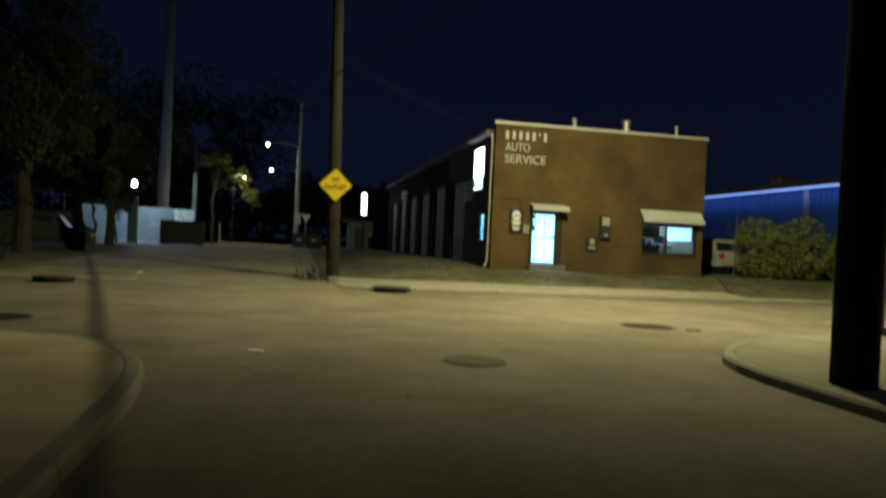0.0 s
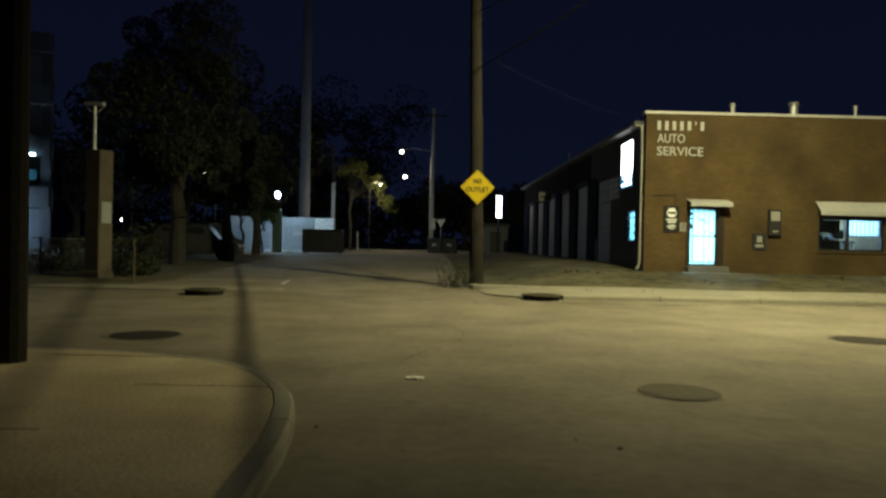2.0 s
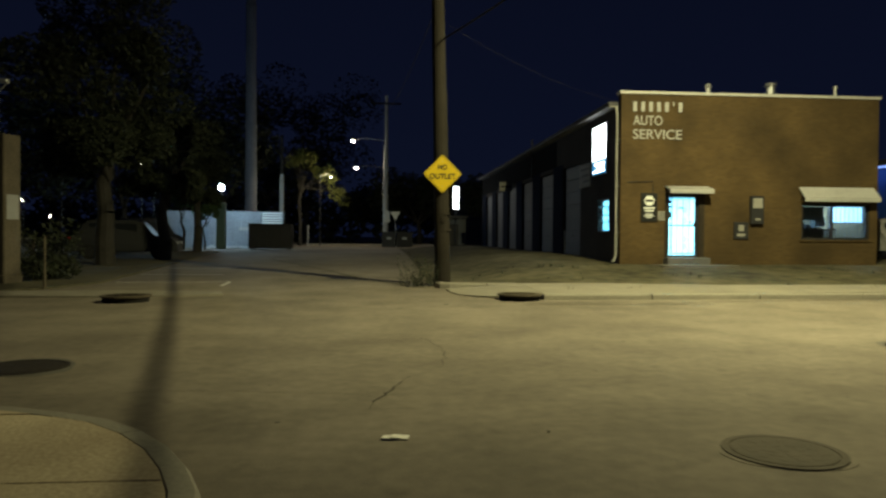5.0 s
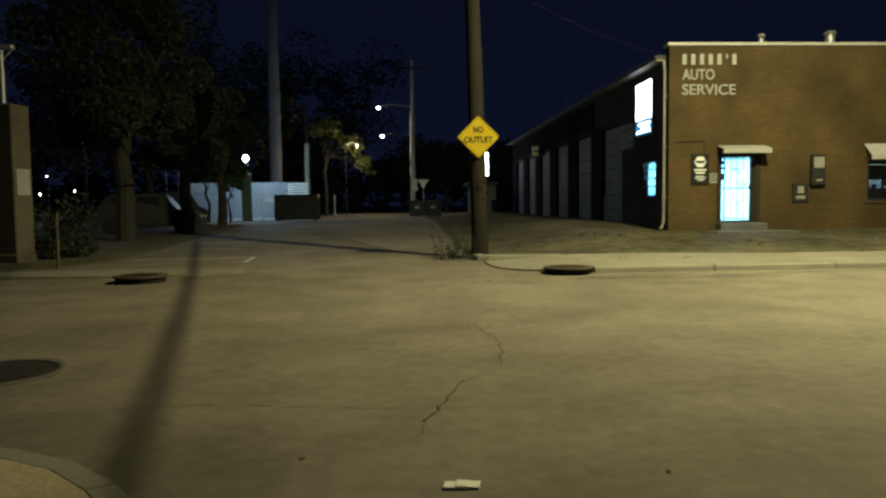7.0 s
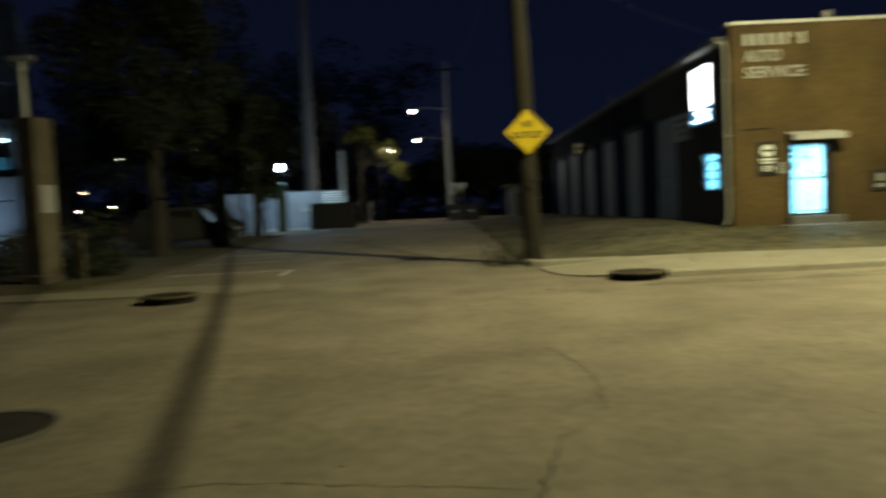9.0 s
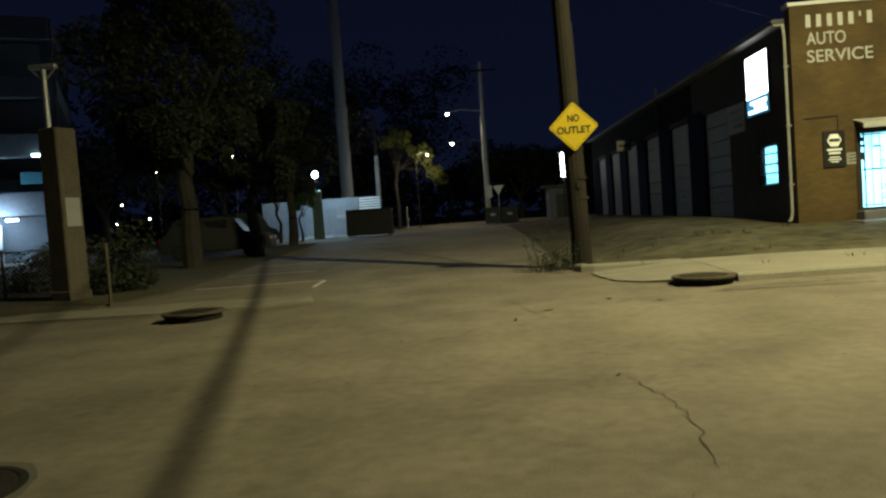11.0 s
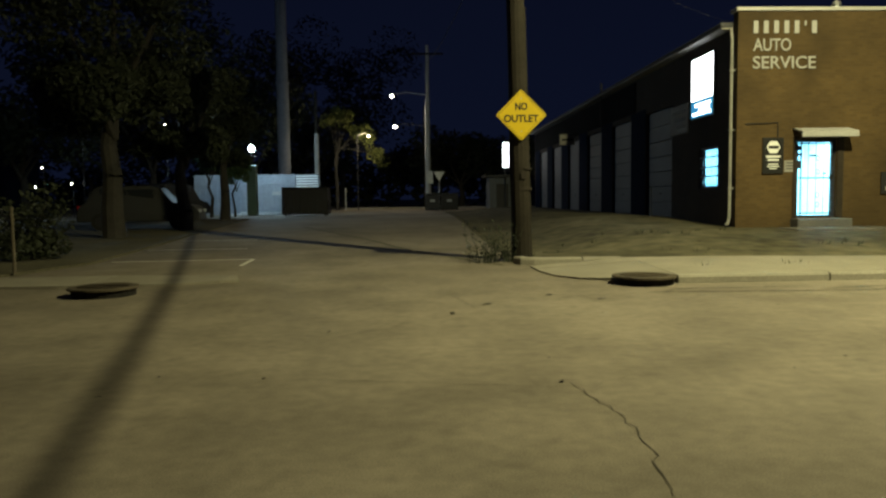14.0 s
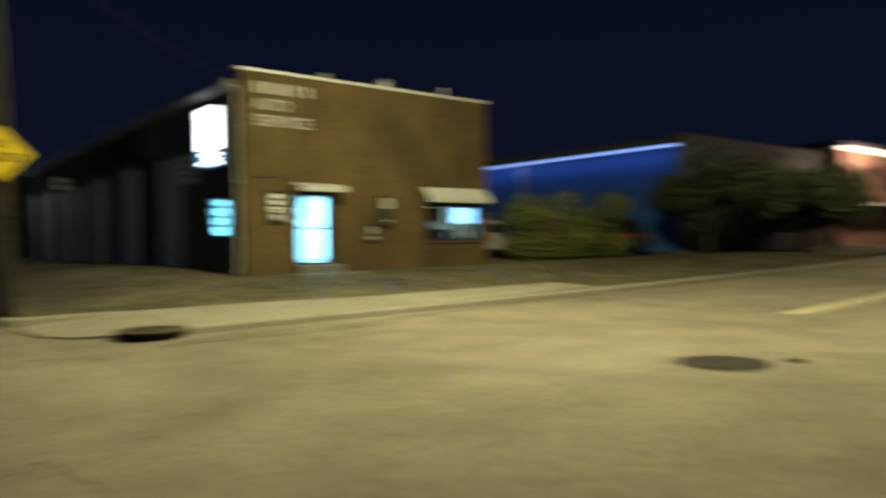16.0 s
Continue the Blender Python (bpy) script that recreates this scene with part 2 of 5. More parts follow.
ROOF = mat("roof_felt", (0.05, 0.05, 0.055), 0.9, var=0.3, grain=10, bump=0.2)
RUBBER = mat("rubber", (0.015, 0.015, 0.015), 0.8, bump=0.1)
CARPAINT_W = mat("white_car_paint", (0.24, 0.24, 0.24), 0.3, var=0.05, bump=0)
CARPAINT_D = mat("grey_car_paint", (0.022, 0.023, 0.025), 0.6, 0.0, var=0.05, bump=0)
CARGLASS = mat("car_glass", (0.01, 0.012, 0.014), 0.3, var=0.02, bump=0, spec=0.6)
REDLENS = mat("red_lens", (0.35, 0.01, 0.01), 0.3, bump=0)
LITTER = mat("litter_paper", (0.75, 0.73, 0.68), 0.7, var=0.08, bump=0.05)
PAINT_LINE = mat("road_paint", (0.5, 0.48, 0.42), 0.8, var=0.4, grain=10, stain=2, bump=0.1)
PAINT_YEL = mat("yellow_road_paint", (0.36, 0.32, 0.21), 0.8, var=0.3, grain=10, stain=2, bump=0.1)
GLASS = glass_mat("clear_glass")
BLIND = bpy.data.materials.new("thin_blind")
BLIND.use_nodes = True
tl = BLIND.node_tree.nodes.new("ShaderNodeBsdfTranslucent")
tl.inputs["Color"].default_value = (0.75, 0.85, 0.9, 1)
BLIND.node_tree.links.new(tl.outputs[0], BLIND.node_tree.nodes["Material Output"].inputs["Surface"])
G_SIGN = glow("sign_glow", (0.9, 0.97, 1.0), 6.0)
G_SIGN_B = glow("sign_glow_blue", (0.03, 0.26, 0.5), 1.0)
G_LED = glow("lamp_glow", (1.0, 0.9, 0.7), 40.0)
G_COLD = glow("cold_glow", (0.75, 0.92, 1.0), 60.0)
G_STRIP = glow("strip_glow", (0.25, 0.42, 1.0), 1.3)
G_STRIP_W = glow("cold_strip_glow", (0.7, 0.85, 1.0), 1.6)
G_TUBE = glow("tube_glow", (0.6, 0.93, 1.0), 9.0)
G_WARM = glow("warm_glow", (1.0, 0.8, 0.6), 3.0)


# ---- mesh helpers ----
def part(name, bm, material, parent=None, label="", smooth=False):
    me = bpy.data.meshes.new(name)
    bmesh.ops.recalc_face_normals(bm, faces=bm.faces)
    bm.to_mesh(me)
    bm.free()
    if smooth:
        for p in me.polygons:
            p.use_smooth = True
    me.materials.append(material)
    ob = new(name, me)
    if parent:
        ob.parent = parent
    if label:
        tagged(ob, label)
    return ob


def thing(name, label, category, x=0.0, y=0.0, z=0.0, rz=0.0, group="", kind=""):
    ob = new(name)
    ob.empty_display_size = 0.2
    ob.matrix_basis = pose(x, y, z, 0, 0, rz)
    return tagged(ob, label, category, group, kind)


def box(bm, x0, x1, y0, y1, z0, z1, bev=0.0):
    vs = [bm.verts.new((x, y, z)) for x in (x0, x1) for y in (y0, y1) for z in (z0, z1)]
    fs = [bm.faces.new([vs[i] for i in f]) for f in ((0, 1, 3, 2), (4, 6, 7, 5), (0, 4, 5, 1), (2, 3, 7, 6), (0, 2, 6, 4), (1, 5, 7, 3))]
    if bev:
        es = list({e for f in fs for e in f.edges})
        bmesh.ops.bevel(bm, geom=es, offset=bev, segments=1, affect="EDGES")
    return bm


def boxed(x0, x1, y0, y1, z0, z1, bev=0.0):
    return box(bmesh.new(), x0, x1, y0, y1, z0, z1, bev)


def rod(bm, p, q, r0, r1=None, n=10, caps=True):
    p, q = Vector(p), Vector(q)
    r1 = r0 if r1 is None else r1
    d = (q - p).normalized()
    a = d.orthogonal().normalized()
    b = d.cross(a)
    ra, rb = [], []
    for i in range(n):
        w = a * math.cos(2 * math.pi * i / n) + b * math.sin(2 * math.pi * i / n)
        ra.append(bm.verts.new(p + w * r0))
        rb.append(bm.verts.new(q + w * r1))
    for i in range(n):
        bm.faces.new((ra[i], ra[(i + 1) % n], rb[(i + 1) % n], rb[i]))
    if caps:
        bm.faces.new(ra[::-1])
        bm.faces.new(rb)
    return bm


def rodded(p, q, r0, r1=None, n=10):
    return rod(bmesh.new(), p, q, r0, r1, n)


def chain(bm, pts, r, n=8):
    """One bent tube through the points."""
    pts = [Vector(p) for p in pts]
    rings = []
    for k, p in enumerate(pts):
        d = (pts[min(k + 1, len(pts) - 1)] - pts[max(k - 1, 0)]).normalized()
        u = d.cross(Vector((0.31, 0.17, 0.94)) if abs(d.z) < 0.9 else Vector((1, 0.2, 0)))
        u.normalize()
        v = d.cross(u)
        if rings:
            # keep the ring turned like the one before it
            old = rings[-1][0].co - pts[k - 1]
            u = (old - d * old.dot(d)).normalized()
            v = d.cross(u)
        rings.append([bm.verts.new(p + (u * math.cos(2 * math.pi * i / n) + v * math.sin(2 * math.pi * i / n)) * r) for i in range(n)])
    for a, b in zip(rings, rings[1:]):
        for i in range(n):
            bm.faces.new((a[i], a[(i + 1) % n], b[(i + 1) % n], b[i]))
    bm.faces.new(rings[0][::-1])
    bm.faces.new(rings[-1])
    return bm


def lathe(bm, profile, n=20):
    rings = []
    for r, z in profile:
        rings.append([bm.verts.new((r * math.cos(2 * math.pi * i / n), r * math.sin(2 * math.pi * i / n), z)) for i in range(n)])
    for a, b in zip(rings, rings[1:]):
        for i in range(n):
            bm.faces.new((a[i], a[(i + 1) % n], b[(i + 1) % n], b[i]))
    bm.faces.new(rings[0][::-1])
    bm.faces.new(rings[-1])
    return bm


def prism(bm, poly, z0, z1):
    lo = [bm.verts.new((x, y, z0)) for x, y in poly]
    hi = [bm.verts.new((x, y, z1)) for x, y in poly]
    bm.faces.new(lo[::-1])
    bm.faces.new(hi)
    for i in range(len(poly)):
        j = (i + 1) % len(poly)
        bm.faces.new((lo[i], lo[j], hi[j], hi[i]))
    return bm


def pierced(bm, u0, u1, v0, v1, holes, thick, put):
    """A wall from (u0, v0) to (u1, v1) with holes (u0, u1, v0, v1); put(u, v, d) gives the place of a point d deep."""
    us = sorted({u0, u1, *[h[0] for h in holes], *[h[1] for h in holes]})
    vs = sorted({v0, v1, *[h[2] for h in holes], *[h[3] for h in holes]})
    solid = {}
    for i in range(len(us) - 1):
        for j in range(len(vs) - 1):
            cu, cv = (us[i] + us[i + 1]) / 2, (vs[j] + vs[j + 1]) / 2
            solid[i, j] = not any(h[0] < cu < h[1] and h[2] < cv < h[3] for h in holes)

    def quad(*pts):
        bm.faces.new([bm.verts.new(put(*p)) for p in pts])
    for (i, j), ok in solid.items():
        if not ok:
            continue
        a, b, c, d = us[i], us[i + 1], vs[j], vs[j + 1]
        quad((a, c, 0), (b, c, 0), (b, d, 0), (a, d, 0))
        quad((a, c, thick), (a, d, thick), (b, d, thick), (b, c, thick))
        if not solid.get((i - 1, j)):
            quad((a, c, 0), (a, d, 0), (a, d, thick), (a, c, thick))
        if not solid.get((i + 1, j)):
            quad((b, c, 0), (b, c, thick), (b, d, thick), (b, d, 0))
        if not solid.get((i, j - 1)):
            quad((a, c, 0), (a, c, thick), (b, c, thick), (b, c, 0))
        if not solid.get((i, j + 1)):
            quad((a, d, 0), (b, d, 0), (b, d, thick), (a, d, thick))
    bmesh.ops.remove_doubles(bm, verts=bm.verts, dist=0.0005)
    return bm


def lettering(name, body, width, height, material, parent, m, depth=0.01, label="", weight=0.008):
    cu = bpy.data.curves.new(name, "FONT")
    cu.body, cu.size, cu.extrude, cu.offset = body, 1.0, 0.02, weight
    tmp = new("tmp_text", cu)
    dg = bpy.context.evaluated_depsgraph_get()
    me = bpy.data.meshes.new_from_object(tmp.evaluated_get(dg))
    bpy.data.objects.remove(tmp)
    xs = [v.co.x for v in me.vertices]
    ys = [v.co.y for v in me.vertices]
    zs = [v.co.z for v in me.vertices]
    sx, sy = width / (max(xs) - min(xs)), height / (max(ys) - min(ys))
    sz = depth / max(1e-6, max(zs) - min(zs))
    for v in me.vertices:
        v.co = ((v.co.x - min(xs)) * sx, (v.co.y - min(ys)) * sy, (v.co.z - min(zs)) * sz)
    me.materials.clear()
    me.materials.append(material)
    ob = new(name, me)
    ob.parent = parent
    ob.matrix_basis = m
    if label:
        tagged(ob, label)
    return ob


def smooth(t):
    t = max(0.0, min(1.0, t))
    return t * t * (3 - 2 * t)


def street_z(y):
    return 0.45 * smooth((y - 18.5) / 30)


def kerb_y(x):
    """The kerb line of the cross street in front of the workshop."""
    if x < 3.0:
        return 23.45
    if x < 4.7:
        return 20.05 + 2.9 * ((4.7 - x) / 1.7) ** 2
    return 20.05 + 0.0095 * (x - 4.7) + 0.00215 * (x - 4.7) ** 2


def lot_z(x, y):
    far = 0.115 + 0.425 * smooth((y - 20.2) / 7.6) + 0.17 * smooth((y - 28) / 6)
    near = street_z(y) + 0.12 - 0.1 * smooth((y - 25) / 4)
    full = near + (far - near) * smooth((x - 2.6) / 4.5)
    return street_z(y) + 0.006 + (full - street_z(y)) * smooth((x - 3.0) / 2.4)


# ---- ground ----
bm = bmesh.new()
ys = [-300, -60, -20, 0, 10, 15, 18.5, *[20 + 1.5 * i for i in range(21)], 60, 90, 150, 600]
xs = [-500, -60, -20, 0, 20, 60, 500]
grid = [[bm.verts.new((x, y, street_z(y))) for x in xs] for y in ys]
for r0, r1 in zip(grid, grid[1:]):
    for i in range(len(xs) - 1):
        bm.faces.new((r0[i], r0[i + 1], r1[i + 1], r1[i]))
road = tagged(part("road", bm, ASPHALT), "worn grey asphalt road surface with fine cracks", "road", kind="structure")

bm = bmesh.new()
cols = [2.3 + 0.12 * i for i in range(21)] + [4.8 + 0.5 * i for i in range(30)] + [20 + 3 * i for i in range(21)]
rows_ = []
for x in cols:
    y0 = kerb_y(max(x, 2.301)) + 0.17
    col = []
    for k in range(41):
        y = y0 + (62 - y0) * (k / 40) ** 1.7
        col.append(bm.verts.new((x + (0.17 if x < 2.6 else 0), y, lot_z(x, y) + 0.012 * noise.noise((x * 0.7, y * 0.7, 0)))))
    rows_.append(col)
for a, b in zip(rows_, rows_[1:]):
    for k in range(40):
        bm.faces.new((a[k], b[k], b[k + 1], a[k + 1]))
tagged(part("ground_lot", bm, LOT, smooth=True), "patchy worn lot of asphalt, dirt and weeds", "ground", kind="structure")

# dark verge of dirt and grass west of the side street
bm = bmesh.new()
edge = [(-60, 21.2), (-9.5, 21.4), (-7.6, 22.6), (-6.9, 25), (-7.3, 32), (-8.2, 46), (-60, 46)]
prism(bm, edge, -0.2, 0.0)
for v in bm.verts:
    if v.co.z > -0.1:
        v.co.z = street_z(v.co.y) + 0.05
bmesh.ops.triangulate(bm, faces=bm.faces)
tagged(part("ground_verge", bm, DIRT), "dark verge of dirt and rough grass", "ground", kind="structure")

# ---- kerbs and pavements ----
def resample(pts, step):
    out, carry = [Vector(pts[0])], 0.0
    for a, b in zip(pts, pts[1:]):
        a, b = Vector(a), Vector(b)
        n = max(1, round((b - a).length / step))
        out += [a.lerp(b, (i + 1) / n) for i in range(n)]
    return out


def kerb_run(name, label, pts, side, z0, z1, width=0.17, every=4):
    """A kerb along pts (x, y), its back on the given side (1: left of the way), in stones of every points each."""
    owner = thing(name, label, "kerb", kind="structure")
    nrm = []
    for i, p in enumerate(pts):
        d = pts[min(i + 1, len(pts) - 1)] - pts[max(i - 1, 0)]
        nrm.append(Vector((-d.y, d.x)).normalized() * side)
    for s in range(0, len(pts) - 1, every):
        seg = list(range(s, min(s + every, len(pts) - 1) + 1))
        bm = bmesh.new()
        prof = []
        for k in seg:
            p, n = pts[k], nrm[k]
            if k == seg[0]:
                p = p.lerp(pts[k + 1], 0.02)
            if k == seg[-1]:
                p = p.lerp(pts[k - 1], 0.02)
            lift = random.uniform(-0.006, 0.006)
            zz = street_z(p.y)
            ring = [(0, z0), (0.012, z1 - 0.035), (0.04, z1 + lift * 0.2), (width, z1 + 0.004), (width, z0)]
            prof.append([bm.verts.new((p.x + n.x * o, p.y + n.y * o, zz + h)) for o, h in ring])
        for a, b in zip(prof, prof[1:]):
            for i in range(5):
                j = (i + 1) % 5
                bm.faces.new((a[i], a[j], b[j], b[i]))
        bm.faces.new(prof[0][::-1])
        bm.faces.new(prof[-1])
        part("kerb_stone", bm, KERB, owner)
    return owner


def clip(poly, axis, value, keep_over):
    out = []
    for i, p in enumerate(poly):
        q = poly[(i + 1) % len(poly)]
        ip, iq = (p[axis] >= value) == keep_over, (q[axis] >= value) == keep_over
        if ip:
            out.append(p)
        if ip != iq:
            t = (value - p[axis]) / (q[axis] - p[axis])
            out.append((p[0] + t * (q[0] - p[0]), p[1] + t * (q[1] - p[1])))
    return out


def slabs(name, label, poly, x0, x1, y0, y1, size, z0, z1, lift=None, material=None):
    owner = thing(name, label, "pavement", kind="structure")
    x = x0
    while x < x1:
        y = y0
        while y < y1:
            c = clip(clip(clip(clip(poly, 0, x + 0.003, True), 0, x + size - 0.003, False), 1, y + 0.003, True), 1, y + size - 0.003, False)
            if len(c) > 2:
                bm = bmesh.new()
                dz = random.uniform(-0.004, 0.004)
                prism(bm, c, z0, z1 + dz)
                if lift:
                    for v in bm.verts:
                        v.co.z += lift(v.co.x, v.co.y)
                part("slab", bm, material or CONC, owner)
            y += size
        x += size
    return owner


left_edge = [(0.36, -16), (0.36, 3), (0.34, 4.97), (0.32, 6.0), (0.27, 6.6), (0.19, 7.14), (0.08, 7.6), (-0.07, 7.98), (-0.29, 8.4), (-0.58, 8.79), (-0.92, 9.12), (-1.35, 9.36), (-1.8, 9.55), (-2.4, 9.7), (-3.2, 9.8), (-30, 9.9)]
right_edge = [(6.78, -16), (6.74, 4), (6.76, 6.2), (6.8, 7.2), (6.92, 7.9), (7.13, 8.5), (7.5, 9.1), (8.0, 9.62), (8.6, 10.08), (9.3, 10.5), (10.04, 10.83), (11.0, 11.08), (12.5, 11.2), (40, 11.5)]
kerb_run("kerb", "pale worn concrete kerb with rounded top edge", resample(left_edge, 0.28), 1, -0.1, 0.13, every=9)
kerb_run("kerb", "pale worn concrete kerb with rounded top edge", resample(right_edge, 0.28), -1, -0.1, 0.13, every=9)
north = [(x, kerb_y(x)) for x in (4.75, 6, 8, 10, 12, 14, 17, 20, 24, 28, 34, 40, 50, 60)]
kerb_run("kerb", "low worn kerb along the cross street", resample(north, 0.7), 1, -0.1, 0.134, 0.2)



def set_back(pts, by):
    """The line moved sideways by that much (to the left of its way)."""
    out = []
    for i, p in enumerate(pts):
        d = Vector(pts[min(i + 1, len(pts) - 1)]) - Vector(pts[max(i - 1, 0)])
        d.normalize()
        out.append((p[0] - d.y * by, p[1] + d.x * by))
    return out


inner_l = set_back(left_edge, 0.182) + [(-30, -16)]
# left slabs carry warm lamp light in their colour
slabs("pavement", "stained concrete pavement slabs behind the kerb", inner_l, -13.5, 0.5, -9, 10, 1.52, -0.1, 0.135, material=CONC_LIT)
inner_r = set_back(right_edge, -0.182) + [(40, -16)]
slabs("pavement", "stained concrete pavement slabs behind the kerb", inner_r, 6.7, 20, -9, 12, 1.52, -0.1, 0.135)
apron = [(2.75, 22.9), (2.8, 22.0), (2.95, 21.3), (3.3, 20.8), (3.8, 20.5), (4.75, 20.24), (7, 20.27), (10, 20.4), (13, 20.62), (16, 20.92), (16, 22.3), (10, 22.2), (6.6, 22.5), (4.7, 23.05)]
slabs("apron", "pale broken concrete apron by the drain", apron, 2.4, 16, 20, 24, 2.4, -0.2, 0.022, lift=lambda x, y: lot_z(x, y))
kerb_run("kerb", "short pale kerb at the foot of the pole", resample([(2.5, 23.7), (2.62, 23.4), (2.9, 23.28), (4.9, 23.18)], 0.5), 1, -0.05, 0.15, 0.24)
west = [(-9.5, 20.75), (-5.6, 20.62), (-3.9, 20.75), (-2.7, 21.2), (-2.9, 21.9), (-5, 22.2), (-9.5, 21.9)]
slabs("apron", "dusty concrete apron by the western drain", west, -9.6, -2.4, 20, 23, 2.2, -0.1, 0.05, lift=lambda x, y: street_z(y))

# ---- drains, manholes, cracks, road marks ----
def drain(x, y, rz):
    t = thing("storm_drain", "round cast-iron storm drain lid over a dark kerb throat", "storm drain", x, y, 0, rz, "kerb drains")
    # closed core; the throat's shade is its near-black colour
    bm = bmesh.new()
    lathe(bm, [(0.47, -0.02), (0.47, 0.1), (0.44, 0.105)], 26)
    part("throat", bm, GAP_SHADE, t, "near-black core for the shaded throat")
    bm = bmesh.new()
    lathe(bm, [(0.5, 0.105), (0.52, 0.112), (0.52, 0.138), (0.5, 0.148), (0.42, 0.148), (0.40, 0.141)], 28)
    lid = part("lid", bm, LID, t)
    for i in range(-3, 4):
        h = math.sqrt(0.38 ** 2 - (i * 0.1) ** 2)
        part("rib", boxed(-h, h, i * 0.1 - 0.015, i * 0.1 + 0.015, 0.139, 0.149), LID, lid)
    return t


drain(4.2, 20.12, 8)
drain(-4.43, 19.75, -6)


def manhole(x, y, r, collar, material, label):
    t = thing("manhole_cover", label, "manhole", x, y, 0)
    bm = bmesh.new()
    pts = [(collar * (1 + 0.08 * math.sin(3 * a + x) + random.uniform(-0.03, 0.03)), a) for a in [2 * math.pi * i / 28 for i in range(28)]]
    prism(bm, [(q * math.cos(a), q * math.sin(a)) for q, a in pts], -0.03, 0.004)
    part("patch", bm, PATCH if material is IRON else ASPHALT, t, "asphalt collar")
    bm = bmesh.new()
    lathe(bm, [(r + 0.06, -0.02), (r + 0.06, 0.012), (r + 0.01, 0.012), (r + 0.008, 0.006)], 28)
    part("ring", bm, material, t)
    bm = bmesh.new()
    lathe(bm, [(r, -0.02), (r, 0.012), (r - 0.02, 0.015)], 28)
    lid = part("lid", bm, material, t)
    for i in range(-2, 3):
        for j in range(-2, 3):
            if math.hypot(i, j) < 2.6:
                part("stud", boxed(i * r * 0.32 - 0.03, i * r * 0.32 + 0.03, j * r * 0.32 - 0.03, j * r * 0.32 + 0.03, 0.012, 0.016), material, lid)


manhole(-2.86, 11.9, 0.42, 0.56, IRON, "black cast-iron manhole cover in the road")
manhole(8.3, 12.83, 0.42, 0.55, IRON, "black cast-iron manhole cover in the road")
manhole(3.73, 8.42, 0.34, 0.42, MANHOLE, "worn grey manhole cover level with the asphalt")
bm = bmesh.new()
prism(bm, [(9.0 + 0.16 * math.cos(a), 12.35 + 0.12 * math.sin(a)) for a in [i * 0.7 for i in range(9)]], -0.02, 0.01)
tagged(part("valve_cover", bm, IRON), "small dark iron valve cover in the road", "valve cover")


def crack(pts, w, material=None):
    bm = bmesh.new()
    fine = [Vector(pts[0])]
    for a, b in zip(pts, pts[1:]):
        a, b = Vector(a), Vector(b)
        n = max(2, int((b - a).length / 0.09))
        for i in range(n):
            p = a.lerp(b, (i + 1) / n)
            fine.append(Vector((p.x + random.uniform(-0.03, 0.03), p.y + random.uniform(-0.02, 0.02))))
    prev = None
    for i, p in enumerate(fine):
        d = fine[min(i + 1, len(fine) - 1)] - fine[max(i - 1, 0)]
        n = Vector((-d.y, d.x)).normalized() * w * 0.6 * random.uniform(0.25, 1.0) * min(1, (len(fine) - i) / 5, (i + 1) / 3)
        z = street_z(p.y) + 0.005
        cur = (bm.verts.new((p.x - n.x, p.y - n.y, z)), bm.verts.new((p.x + n.x, p.y + n.y, z)))
        if prev:
            bm.faces.new((prev[0], prev[1], cur[1], cur[0]))
        prev = cur
    return tagged(part("road_crack", bm, material or CRACK), "thin dark crack wandering through the asphalt", "road crack", "cracks in the road", "stuff")


crack([(1.64, 13.9), (1.69, 13.6), (1.78, 13.15), (1.8, 12.6), (1.74, 12.1), (1.68, 11.65)], 0.012)
crack([(1.7, 13.7), (2.4, 14.3), (3.1, 14.5), (4.2, 14.4)], 0.007, SEAM)
crack([(3.2, 15.0), (3.5, 14.7), (4.6, 14.6)], 0.008, SEAM)
crack([(0.9, 19.5), (1.2, 17.9), (1.35, 17.2)], 0.014, SEAM)
crack([(1.45, 11.35), (1.26, 11.05), (1.1, 10.5), (0.98, 10.1), (0.87, 9.7)], 0.015)
crack([(-0.5, 14.2), (0.4, 14.0), (1.69, 13.74)], 0.008)
crack([(3.9, 19.05), (5.2, 18.98), (7.0, 18.9), (8.4, 19.0)], 0.075)
crack([(6.6, 19.12), (8.6, 19.52), (10.8, 19.82), (13.0, 20.12)], 0.1, SEAM)
crack([(x, kerb_y(x) - 0.05) for x in (12.6, 15, 18, 21, 25, 30, 36, 44)], 0.16, SEAM)
crack([(4.3, 19.35), (5.4, 19.4), (6.6, 19.45)], 0.05)
crack([(4.2, 19.05), (4.4, 19.3)], 0.06)
crack([(2.3, 19.0), (2.9, 18.8), (3.5, 18.9)], 0.02)
crack([(-2.6, 10.4), (-0.6, 10.6), (1.1, 10.3)], 0.008)
# gutter line and long worn seams
crack([(2.3, 23.3), (1.3, 25.2), (0.3, 27.2), (-1.0, 30.9), (-2.6, 34.6), (-4.3, 38.6)], 0.16, DIRT)


